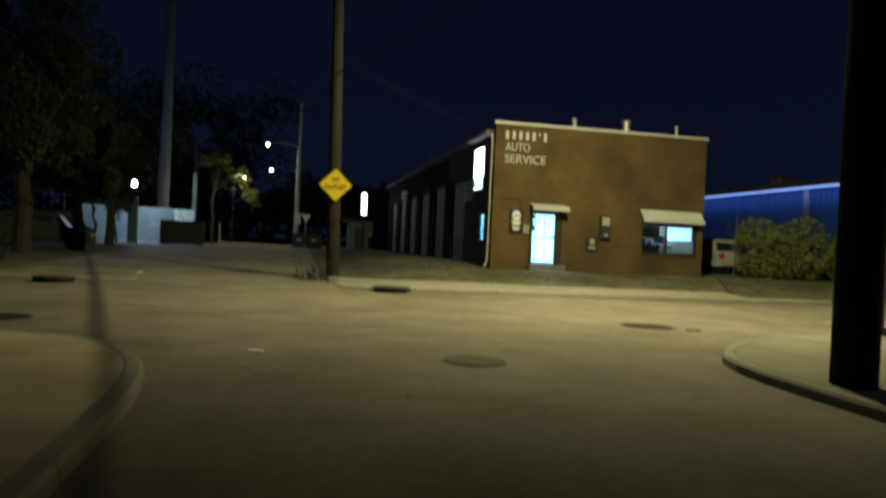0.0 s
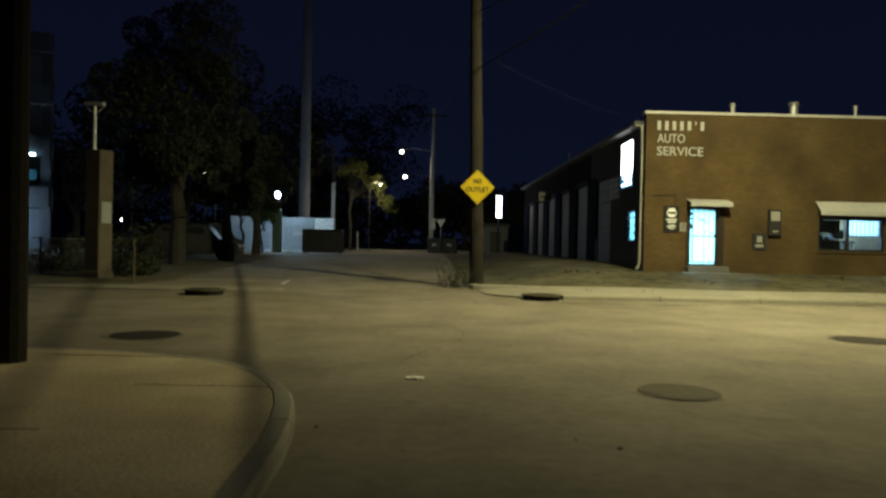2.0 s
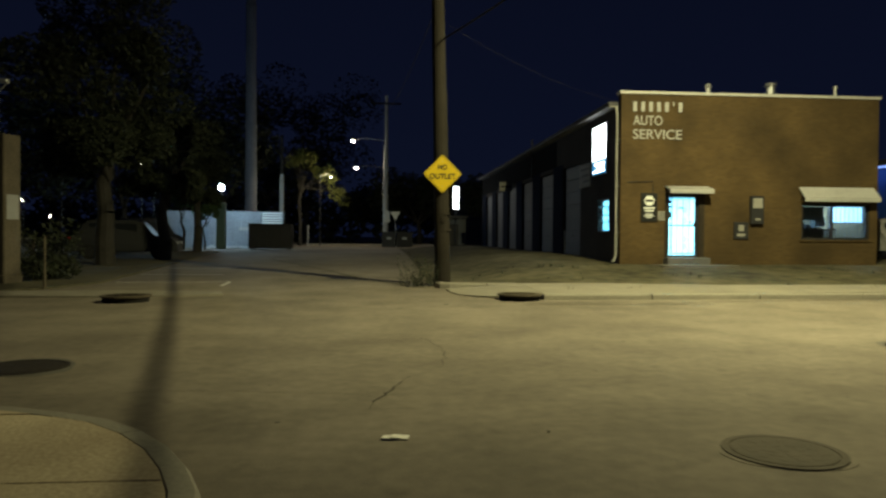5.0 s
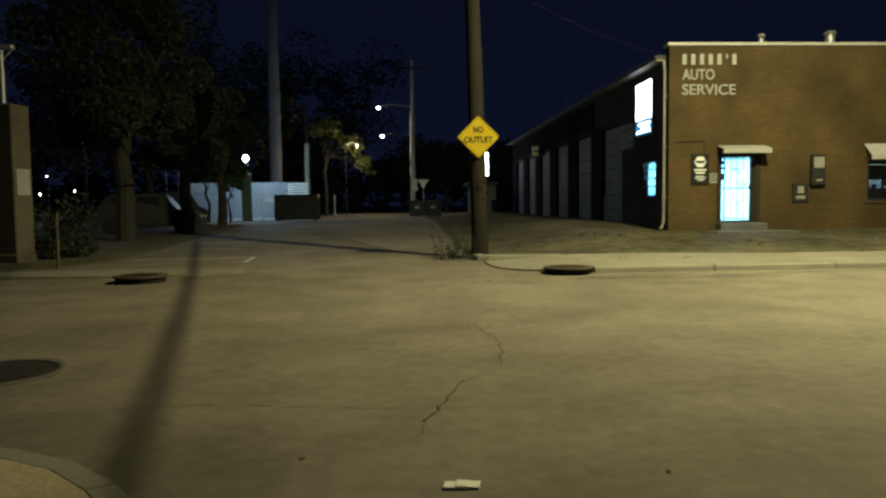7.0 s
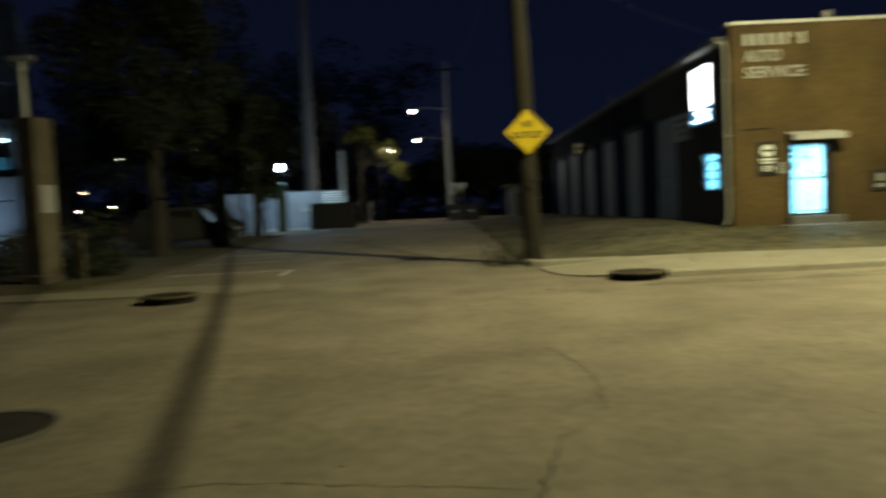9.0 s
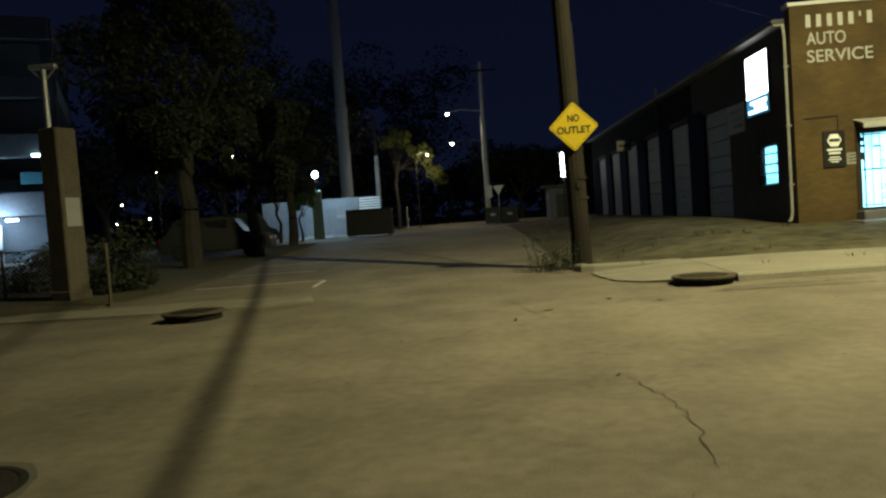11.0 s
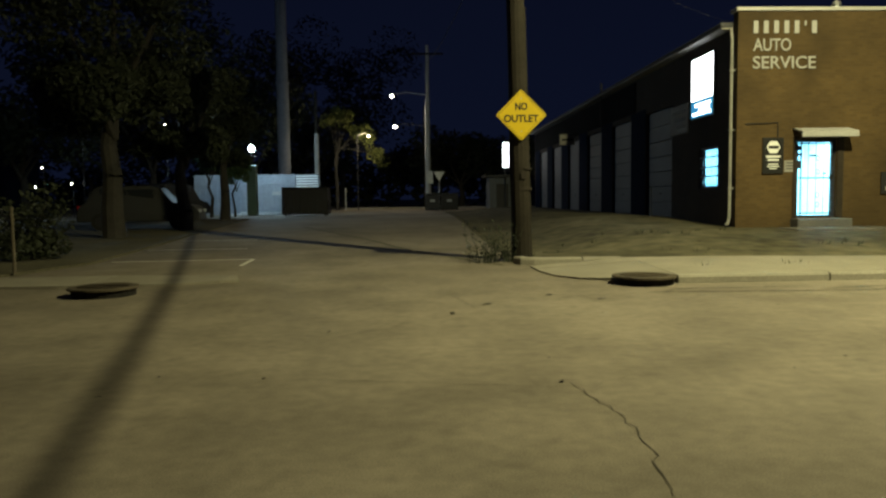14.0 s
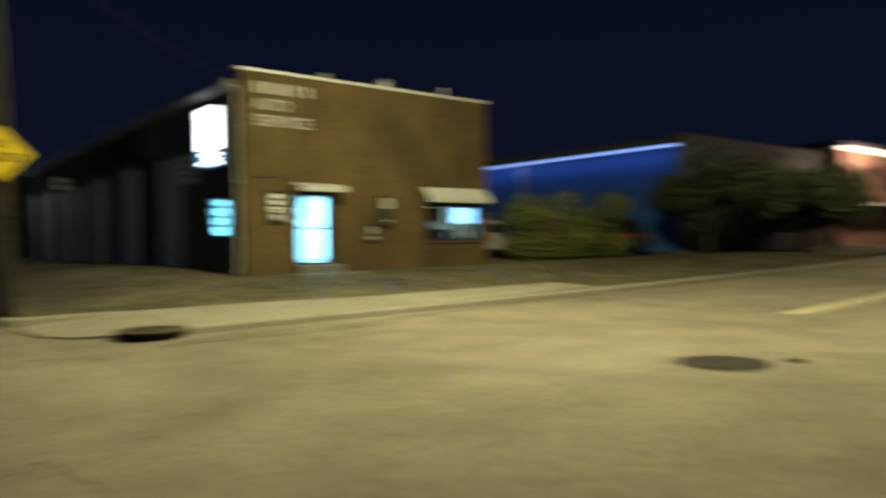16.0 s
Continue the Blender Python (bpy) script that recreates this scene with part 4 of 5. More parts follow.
lp = wood_pole(-3.05, 8.75, 0.13, 10.6, 0.19, 0.15, "weathered wooden utility pole on the pavement")



def crossing_lamp(x, y, at, label):
    """A steel post on the pavement with a long arm that carries the head at the given place."""
    t = thing("street_lamp", label, "street lamp", x, y, 0.12, group="crossing lamps")
    dx, dy, top = at[0] - x, at[1] - y, at[2] - 0.12
    part("post", rodded((0, 0, 0), (0, 0, top), 0.11, 0.075, 14), STEEL, t)
    part("base_flange", rodded((0, 0, 0), (0, 0, 0.16), 0.19, 0.16, 14), STEEL, t)
    part("arm", chain(bmesh.new(), [(0, 0, top - 0.3), (dx * 0.35, dy * 0.35, top + 0.35), (dx * 0.75, dy * 0.75, top + 0.4), (dx, dy, top + 0.2)], 0.04, 8), STEEL, t, smooth=True)
    part("housing", boxed(dx - 0.16, dx + 0.16, dy - 0.35, dy + 0.3, top + 0.09, top + 0.24, 0.04), STEEL, t)


crossing_lamp(11.9, 11.1, LAMP, "tall steel street lamp lighting the crossing")
crossing_lamp(38.0, 12.4, LAMP_EAST, "tall steel street lamp along the cross street")

ns = thing("road_sign", "yellow diamond warning sign on the utility pole", "road sign", 2.72, 23.86, 0)
h = 0.535
bm = bmesh.new()
poly = []
for cx, cz, a0 in ((0, h - 0.06, 90), (-h + 0.06, 0, 180), (0, -h + 0.06, 270), (h - 0.06, 0, 0)):
    for k in range(-2, 3):
        a = radians(a0 + k * 20)
        poly.append((cx + 0.05 * math.cos(a), cz + 0.05 * math.sin(a)))
fr = [bm.verts.new((x, -0.004, 3.195 + z)) for x, z in poly]
bk = [bm.verts.new((x, 0.0, 3.195 + z)) for x, z in poly]
bm.faces.new(fr)
bm.faces.new(bk[::-1])
for i in range(len(poly)):
    bm.faces.new((fr[i], fr[(i + 1) % len(poly)], bk[(i + 1) % len(poly)], bk[i]))
plate = part("plate", bm, YELLOW, ns)
bm = bmesh.new()
for i in range(4):
    a, b = radians(90 * i), radians(90 * i + 90)
    q0, q1 = h - 0.03, h - 0.042
    vs = [bm.verts.new((q * math.cos(c), -0.0065, 3.195 + q * math.sin(c))) for q, c in ((q0, a), (q0, b), (q1, b), (q1, a))]
    bm.faces.new(vs)
part("border", bm, BLACK, plate, "thin black border")
lettering("letters", "NO", 0.26, 0.16, BLACK, ns, pose(-0.13, -0.005, 3.3, 90, 0, 0), 0.004, "black letters", 0.03)
lettering("letters", "OUTLET", 0.74, 0.16, BLACK, ns, pose(-0.37, -0.005, 3.045, 90, 0, 0), 0.004, "black letters", 0.03)
for z in (2.85, 3.55):
    part("bolt", rodded((0, -0.012, z), (0, -0.003, z), 0.014), STEEL, ns)
    part("bracket", boxed(-0.05, 0.05, 0.002, 0.12, z - 0.03, z + 0.03), STEEL, ns)


def cable(label, p, q, sag, r, n=16):
    p, q = Vector(p), Vector(q)
    bm = bmesh.new()
    pts = []
    for i in range(n + 1):
        f = i / n
        v = p.lerp(q, f)
        v.z -= sag * 4 * f * (1 - f)
        pts.append(v)
    chain(bm, pts, r, 6)
    return tagged(part("cable", bm, RUBBER), label, "cable", "overhead cables")


cable("thick black cable bundle strung between the poles", (7.2, 6.4, 6.92), (2.72, 24.1, 6.992), 0.25, 0.027)
cable("thick black cable strung between the poles", (7.2, 6.4, 6.864), (2.72, 24.1, 8.768), 0.25, 0.017)
cable("thin black overhead wire between the poles", (7.3, 6.4, 10.6), (2.8, 24.0, 10.7), 0.4, 0.012)
cable("thin black overhead wire up the side street", (2.8, 24.2, 8.6), (1.13, 68, 12.2), 0.8, 0.014)
cable("thin black overhead wire to the brick wall", (2.9, 24.1, 7.4), (9.2, 28.4, 6.2), 0.25, 0.003)
cable("thin black overhead wire across the crossing", (-3.05, 8.75, 8.6), (2.8, 24.0, 9.4), 0.5, 0.012)


# ---- plants ----
def leaf_cloud(bm, blobs, n, size, seed, squash=0.85):
    rnd = random.Random(seed)
    for i in range(n):
        cx, cy, cz, r = blobs[rnd.randrange(len(blobs))]
        while True:
            v = Vector((rnd.uniform(-1, 1), rnd.uniform(-1, 1), rnd.uniform(-1, 1)))
            if 0.15 < v.length < 1:
                break
        v = v.normalized() * (v.length ** 0.5) * r
        p = Vector((cx + v.x, cy + v.y, cz + v.z * squash))
        a = Vector((rnd.uniform(-1, 1), rnd.uniform(-1, 1), rnd.uniform(-0.6, 0.6))).normalized()
        b = a.orthogonal().normalized()
        s = size * rnd.uniform(0.5, 1.3)
        bm.faces.new([bm.verts.new(p + w) for w in (a * s, b * s * 0.45, -a * s, -b * s * 0.45)])
    return bm


def tree(x, y, z, trunk_r, trunk_h, crown, leaves, size, seed, label, material=LEAF_DIMMED, group="dark trees", clump=1.0, skirt=0):
    """crown: (half width, height over the trunk's top)."""
    rnd = random.Random(seed)
    t = thing("tree", label, "tree", x, y, z, group=group)
    w, ch = crown
    bm = bmesh.new()
    p = Vector((0, 0, -0.1))
    for k in range(4):
        q = Vector((rnd.uniform(-0.12, 0.12) * (k + 1) * 0.5, rnd.uniform(-0.1, 0.1), trunk_h * (k + 1) / 4))
        rod(bm, p, q, trunk_r * (1.15 - 0.12 * k), trunk_r * (1.15 - 0.12 * (k + 1)), 10, False)
        p = q
    part("trunk", bm, BARK, t)
    blobs = []
    for k in range(6):
        a = k * 2.4 + rnd.uniform(-0.4, 0.4)
        q = p + Vector((math.cos(a) * w * rnd.uniform(0.35, 0.75), math.sin(a) * w * rnd.uniform(0.35, 0.75), ch * rnd.uniform(0.25, 0.85)))
        part("limb", rod(bmesh.new(), p - Vector((0, 0, trunk_h * 0.1 * (k % 3))), q, trunk_r * 0.45, trunk_r * 0.12, 6), BARK, t)
        for j in range(4):
            blobs.append((q.x + rnd.uniform(-1, 1) * w * 0.35, q.y + rnd.uniform(-1, 1) * w * 0.35, q.z + rnd.uniform(-0.25, 0.3) * ch * 0.6, w * rnd.uniform(0.22, 0.42) * clump))
    for k in range(skirt):
        # low branches that hang round the fork
        a = k * 2.4
        blobs.append((math.cos(a) * w * rnd.uniform(0.3, 0.75), math.sin(a) * w * rnd.uniform(0.3, 0.75), trunk_h + ch * rnd.uniform(0.0, 0.18), w * rnd.uniform(0.2, 0.3)))
    part("crown", leaf_cloud(bmesh.new(), blobs, leaves, size, seed), material, t)
    return t


def bush(x, y, z, w, h, n, size, seed, label, material=LEAF_BUSH):
    rnd = random.Random(seed)
    t = thing("bush", label, "bush", x, y, z, group="bushes")
    bm = bmesh.new()
    blobs = []
    for k in range(9):
        a = k * 2.4
        q = Vector((math.cos(a) * w * rnd.uniform(0.2, 0.8), math.sin(a) * w * 0.6 * rnd.uniform(0.2, 0.8), h * rnd.uniform(0.22, 0.78)))
        rod(bm, (q.x * 0.2, q.y * 0.2, -0.05), q, 0.035, 0.012, 6)
        blobs.append((q.x, q.y, q.z, h * rnd.uniform(0.24, 0.36)))
        blobs.append((q.x * 1.1, q.y * 1.1, h * 0.2, h * 0.22))
    part("stem_clump", bm, BARK, t)
    part("foliage", leaf_cloud(bmesh.new(), blobs, n, size, seed), material, t)
    return t


wd = thing("weeds", "dry weeds growing at the foot of the pole", "weeds", 2.35, 24.0, 0.04, kind="stuff")
bm = bmesh.new()
rnd = random.Random(5)
for i in range(70):
    a, b = rnd.uniform(0, 6.3), rnd.uniform(0.05, 0.5)
    p = Vector((math.cos(a) * b * 1.1 - 0.25, math.sin(a) * b * 0.5, 0))
    tip = p + Vector((rnd.uniform(-0.35, 0.3), rnd.uniform(-0.2, 0.2), rnd.uniform(0.15, 0.95)))
    rod(bm, p, tip, 0.007, 0.003, 4)
    for k in range(5):
        c = p.lerp(tip, rnd.uniform(0.3, 1))
        d = Vector((rnd.uniform(-1, 1), rnd.uniform(-1, 1), rnd.uniform(-0.2, 0.8))).normalized() * 0.07
        e = d.orthogonal().normalized() * 0.02
        bm.faces.new([bm.verts.new(c + v) for v in (e * 0, d * 0.5 + e, d, d * 0.5 - e)])
part("stalks", bm, LEAF_DIMMED, wd)
gt = thing("grass_tufts", "low grass tufts scattered over the lot", "grass", 0, 0, 0, kind="stuff")
bm = bmesh.new()
for i in range(240):
    x, y = rnd.uniform(3, 30), 0
    y = rnd.uniform(kerb_y(x) + 1.2, 27.5 if x < 18.6 else 33)
    if noise.noise((x * 0.35, y * 0.5, 3)) < 0.05:
        continue
    z = lot_z(x, y)
    for k in range(5):
        a = rnd.uniform(0, 6.3)
        d = Vector((math.cos(a) * 0.08, math.sin(a) * 0.08, rnd.uniform(0.05, 0.14)))
        e = Vector((-math.sin(a), math.cos(a), 0)) * 0.012
        o = Vector((x + rnd.uniform(-0.12, 0.12), y + rnd.uniform(-0.12, 0.12), z - 0.01))
        bm.faces.new([bm.verts.new(o + v) for v in (-e, e, d)])
part("blades", bm, LEAF_DIMMED, gt)


# ---- vehicles ----
def car(x, y, z, rz, paint, label, length=4.6, width=1.85, height=1.7):
    t = thing("car", label, "car", x, y, z, rz, "parked cars")
    L, H = length / 2, height
    prof = [(-L, 0.35), (-L, 0.75), (-L + 0.12, 0.98), (-L + 0.35, 1.05), (-L + 0.6, H - 0.1), (-L + 0.9, H), (0.35, H), (0.75, H - 0.08),
            (1.25, 1.05), (L - 0.25, 0.95), (L - 0.03, 0.72), (L, 0.35)]
    bm = bmesh.new()
    w = width / 2
    a = [bm.verts.new((px, -w + (0.14 if pz > 1.06 else 0.0), pz)) for px, pz in prof]
    b = [bm.verts.new((px, w - (0.14 if pz > 1.06 else 0.0), pz)) for px, pz in prof]
    bm.faces.new(a)
    bm.faces.new(b[::-1])
    for i in range(len(prof)):
        j = (i + 1) % len(prof)
        bm.faces.new((a[i], a[j], b[j], b[i]))
    bmesh.ops.bevel(bm, geom=list(bm.edges), offset=0.035, segments=2, affect="EDGES")
    body = part("body", bm, paint, t)
    for s in (-1, 1):
        for p0, p1 in ((-L + 0.85, -0.45), (-0.38, 0.55)):
            part("side_window", boxed(p0, p1, s * (w - 0.1) - 0.02, s * (w - 0.1) + 0.02, 1.12, H - 0.14, 0.01), CARGLASS, t)
        for px in (-L + 0.85, L - 0.85):
            wh = part("wheel", rod(bmesh.new(), (px, s * (w - 0.2), 0.34), (px, s * (w + 0.01), 0.34), 0.34, 0.33, 20), RUBBER, t)
            part("rim", rod(bmesh.new(), (px, s * (w - 0.02), 0.34), (px, s * (w + 0.02), 0.34), 0.21, 0.19, 14), DARK, wh)
        part("tail_light", boxed(-L - 0.015, -L + 0.1, s * (w - 0.25) - 0.13, s * (w - 0.25) + 0.13, 0.78, 0.98, 0.01), REDLENS, t)
        part("headlight", boxed(L - 0.12, L + 0.01, s * (w - 0.28) - 0.15, s * (w - 0.28) + 0.15, 0.68, 0.8, 0.01), STEEL, t)
    part("rear_window", boxed(-L + 0.38, -L + 0.5, -w + 0.28, w - 0.28, 1.12, H - 0.2), CARGLASS, t)
    part("bumper", boxed(-L - 0.05, -L + 0.05, -w + 0.1, w - 0.1, 0.4, 0.58, 0.02), paint, t)
    return t


car(21.8, 33.2, 0.62, 96, CARPAINT_W, "white parked car beside the brick workshop")
car(-10.6, 38.2, street_z(38.2), 8, CARPAINT_D, "dark grey parked car under the trees", height=1.75)
car(-12.3, 46.5, 0.44, 75, CARPAINT_D, "dark parked van near the lantern", height=1.9)

# ---- west side: pillar, fence, bush, trees ----
pl = thing("concrete_pillar", "tall square weathered pillar with a pale tag", "pillar", -9.22, 24.4, 0.08)
pl.matrix_basis = pose(-9.22, 24.4, 0.08, 0, 0, -19)
part("shaft", boxed(-0.29, 0.29, -0.29, 0.29, 0, 4.05, 0.03), POST, pl)
part("base", boxed(-0.32, 0.32, -0.32, 0.32, -0.05, 0.25, 0.03), POST, pl)
part("tag", boxed(0.291, 0.302, -0.2, 0.2, 1.75, 2.42), LETTER, pl, "pale weathered tag")
tp = thing("camera_mast", "slim steel mast with a crosspiece on the pillar", "mast", -9.4, 24.4, 4.13)
part("mast", rodded((0, 0, 0), (0, 0, 1.4), 0.07, 0.06), STEEL, tp)
part("crosspiece", boxed(-0.32, 0.32, -0.08, 0.08, 1.4, 1.52, 0.02), STEEL, tp)
for s in (-1, 1):
    part("brace", rodded((0, 0, 1.1), (s * 0.28, 0, 1.4), 0.02), STEEL, tp)

fe = thing("chain_fence", "rusty chain-link fence along the verge", "fence", 0, 0, 0.06)
pts = [(-7.45, 22.8), (-8.9, 25.4), (-11.6, 25.5), (-14.4, 25.6), (-17.2, 25.7), (-20, 25.8)]
for x, y in pts:
    part("post", rodded((x, y, 0), (x, y, 1.32), 0.035, 0.035, 8), POST, fe)
for (xa, ya), (xb, yb) in zip(pts[1:], pts[2:]):
    part("rail", rodded((xa, ya, 1.25), (xb, yb, 1.25), 0.02, 0.02, 6), STEEL, fe)
    bm = bmesh.new()
    d = Vector((xb - xa, yb - ya, 0))
    n = int(d.length / 0.12)
    for i in range(-10, n):
        for s in (0, 1):
            u0, u1 = i / n, (i + 10) / n
            z0, z1 = (0.05, 1.25) if s else (1.25, 0.05)
            if u0 < 0:
                z0, u0 = z0 + (z1 - z0) * (0 - u0) / (u1 - u0), 0.0
            if u1 > 1:
                z1, u1 = z0 + (z1 - z0) * (1 - u0) / (u1 - u0), 1.0
            rod(bm, (xa + d.x * u0, ya + d.y * u0, z0), (xa + d.x * u1, ya + d.y * u1, z1), 0.004, 0.004, 3, False)
    part("mesh", bm, STEEL, fe)
bush(-8.7, 25.6, 0.1, 1.1, 1.9, 2600, 0.07, 11, "dark unkempt bush beside the fence", LEAF_DIMMED)
bush(-11.9, 27.4, 0.1, 1.3, 1.6, 1800, 0.08, 12, "dark unkempt bush beside the fence", LEAF_DIMMED)
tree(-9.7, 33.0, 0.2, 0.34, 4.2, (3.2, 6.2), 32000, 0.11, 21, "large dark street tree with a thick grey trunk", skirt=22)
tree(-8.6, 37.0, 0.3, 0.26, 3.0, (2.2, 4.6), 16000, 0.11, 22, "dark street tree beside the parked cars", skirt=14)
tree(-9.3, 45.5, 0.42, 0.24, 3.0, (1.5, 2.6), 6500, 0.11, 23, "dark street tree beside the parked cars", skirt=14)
tree(-10.5, 52.5, 0.45, 0.07, 1.9, (0.8, 1.5), 1900, 0.1, 26, "slim young tree beside the lantern", LEAF_YOUNG, "young trees")
tree(-11.9, 52.5, 0.45, 0.1, 2.4, (0.8, 1.4), 900, 0.1, 27, "slim young tree beside the lantern", LEAF_YOUNG, "young trees")
lt = thing("tree", "small tree lit yellow-green by a street lamp", "tree", -6.9, 76.0, 0.45, group="young trees")
bm = bmesh.new()
chain(bm, [(0, 0, -0.1), (0.05, 0, 2.2), (-0.1, 0, 4.4), (0.3, 0, 6.2)], 0.17, 8)
part("trunk", bm, BARK, lt)
rnd = random.Random(28)
blobs = []
for k in range(9):
    f = k / 8
    q = Vector((-0.5 + 4.6 * f, rnd.uniform(-1.2, 0.6), 8.9 - 3.6 * f * f + rnd.uniform(-0.5, 0.4)))
    part("limb", rod(bmesh.new(), (0.1, 0, 4.6 + 0.15 * k), q, 0.06, 0.02, 6), BARK, lt)
    for j in range(4):
        blobs.append((q.x + rnd.uniform(-0.5, 0.5), q.y + rnd.uniform(-0.6, 0.6), q.z + rnd.uniform(-0.7, 0.4), rnd.uniform(0.3, 0.75)))
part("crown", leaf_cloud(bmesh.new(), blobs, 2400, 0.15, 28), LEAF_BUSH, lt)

# ---- far end of the side street ----
wl_ = thing("yard_wall", "white corrugated yard wall lit by a lantern", "wall", 0, 60, 0.3)
for i in range(44):
    x = -15.15 + i * 0.2
    part("sheet", boxed(x, x + 0.188, -0.04 if i % 2 else 0.0, 0.06, 0, 2.25), YARD, wl_)
part("cap", boxed(-15.15, -6.35, -0.06, 0.08, 2.25, 2.95, 0.01), YARD, wl_)
# added black backing paints the shade between the louvre slats
part("louvre_back", boxed(-8.05, -6.4, -0.07, -0.062, 2.0, 2.92), GAP_SHADE, wl_, "black sheet for the shade behind the louvres")
for i in range(5):
    part("louvre", boxed(-8.0, -6.45, -0.13, -0.074, 2.04 + 0.18 * i, 2.15 + 0.18 * i), PLASTER, wl_, "bright white louvre slat")
part("plate", boxed(-9.7, -8.9, -0.06, -0.045, 1.5, 1.75), LETTER, wl_)
ru = thing("rubble", "pale heap of rubble before the yard wall", "rubble", 0, 58.2, 0.42, kind="stuff")
bm = bmesh.new()
for i in range(70):
    x, y, s = rnd.uniform(-12, -6.5), rnd.uniform(-1.0, 1.2), rnd.uniform(0.05, 0.2)
    box(bm, x - s, x + s, y - s * 0.7, y + s * 0.7, -0.05, s * 1.2, s * 0.3)
part("stones", bm, WHITE, ru)
dp = thing("dumpster", "large black steel dumpster with flat lids", "dumpster", -6.35, 53.6, 0.44)
part("body", boxed(-1.4, 1.4, -0.8, 0.8, 0.12, 1.66, 0.03), DARK, dp)
for s in (-1, 1):
    part("lid", boxed(s * 0.7 - 0.68, s * 0.7 + 0.68, -0.85, 0.82, 1.66, 1.78, 0.02), BLACK, dp)
    part("sleeve", boxed(s * 1.41 - 0.05, s * 1.41 + 0.05, -0.5, 0.5, 0.8, 1.0), DARK, dp)
    for y in (-0.6, 0.6):
        part("caster", rodded((s * 1.2 - 0.04, y, 0.08), (s * 1.2 + 0.04, y, 0.08), 0.09), RUBBER, dp)
for i in range(6):
    part("rib", boxed(-1.2 + i * 0.48 - 0.03, -1.2 + i * 0.48 + 0.03, -0.84, -0.8, 0.2, 1.45), DARK, dp)
tw = thing("steel_mast", "tall pale steel monopole mast", "mast", -10.95, 72.0, 0.45)
for k in range(4):
    part("section", rodded((0, 0, 11 * k), (0, 0, 11 * (k + 1) - 0.02), 0.56 - 0.06 * k, 0.52 - 0.06 * k, 16), MAST, tw)
    part("flange", rodded((0, 0, 11 * k - 0.01), (0, 0, 11 * k + 0.14), 0.66 - 0.06 * k, 0.66 - 0.06 * k, 16), MAST, tw)
p3 = wood_pole(-7.07, 64, 0.45, 9.2, 0.16, 0.12, "slim wooden pole with a pale lower sleeve")
part("sleeve", rodded((0, 0, 0), (0, 0, 6.0), 0.19, 0.165, 12), POLE_PALE, p3)
la = thing("lantern_post", "glowing white lantern on a dark post", "street lamp", -10.2, 56.0, 0.44)
part("post", rodded((0, 0, 0), (0, 0, 4.02), 0.1, 0.06), DARK, la)
part("arm", boxed(-0.28, 0.28, -0.03, 0.03, 3.85, 3.92), DARK, la)
bm = bmesh.new()
lathe(bm, [(0.07, 4.14), (0.16, 4.22), (0.19, 4.35), (0.16, 4.48), (0.08, 4.58)], 14)
ln = part("lantern", bm, G_COLD, la, "glowing glass globe")
ln.visible_shadow = False
part("cap", rodded((0, 0, 4.58), (0, 0, 4.7), 0.12, 0.03), DARK, la)
part("planter", boxed(-0.3, 0.3, -0.3, 0.3, 0, 3.3, 0.04), mat("green_panel", (0.07, 0.11, 0.085), 0.6), la, "dark green post sleeve")

p2 = wood_pole(1.5, 68, 0.45, 13.4, 0.2, 0.13, "pale wooden utility pole at the street's end", material=POLE_PALE)
part("crossarm", boxed(-1.3, 1.3, -0.2, -0.1, 12.6, 12.75), WOOD, p2)
part("conduit", rodded((-0.2, -0.1, 0), (-0.16, -0.1, 9.0), 0.07), STEEL, p2)
part("box", boxed(-0.1, 0.35, -0.4, -0.18, 2.2, 3.2), STEEL, p2)


def arm_lamp(x, y, z, x0, label, glowing=G_LED, s=1.0):
    t = thing("street_lamp", label, "street lamp", x, y, 0, group="far street lamps")
    bm = bmesh.new()
    chain(bm, [(x0 - x, 0.1, z + 0.1), ((x0 - x) * 0.4, 0.05, z + 0.35), (0, 0, z + 0.16)], 0.04, 6)
    part("arm", bm, STEEL, t)
    part("housing", boxed(-0.3 * s, 0.3 * s, -0.16, 0.16, z + 0.1, z + 0.24, 0.03), STEEL, t)
    bm = bmesh.new()
    lathe(bm, [(0.1 * s, z - 0.1 * s), (0.2 * s, z), (0.2 * s, z + 0.098)], 12)
    ln = part("lens", bm, glowing, t)
    ln.visible_shadow = False
    return t


arm_lamp(-1.42, 68.0, 9.75, 1.5, "glowing street lamp on the street's end pole", s=0.65)
arm_lamp(-1.75, 88.0, 9.25, 1.5, "glowing street lamp far up the street", s=0.95)
p4 = wood_pole(1.5, 88, 0.45, 11, 0.2, 0.14, "dark far wooden utility pole")
arm_lamp(-3.65, 73.0, 6.95, -4.7, "street lamp beside the lit tree", G_LED, 0.22)
lm = thing("lamp_mast", "slim dark mast beside the lit tree", "mast", -4.7, 73.1, 0.45)
part("mast", rodded((0, 0, 0), (0, 0, 6.7), 0.06, 0.04), DARK, lm)
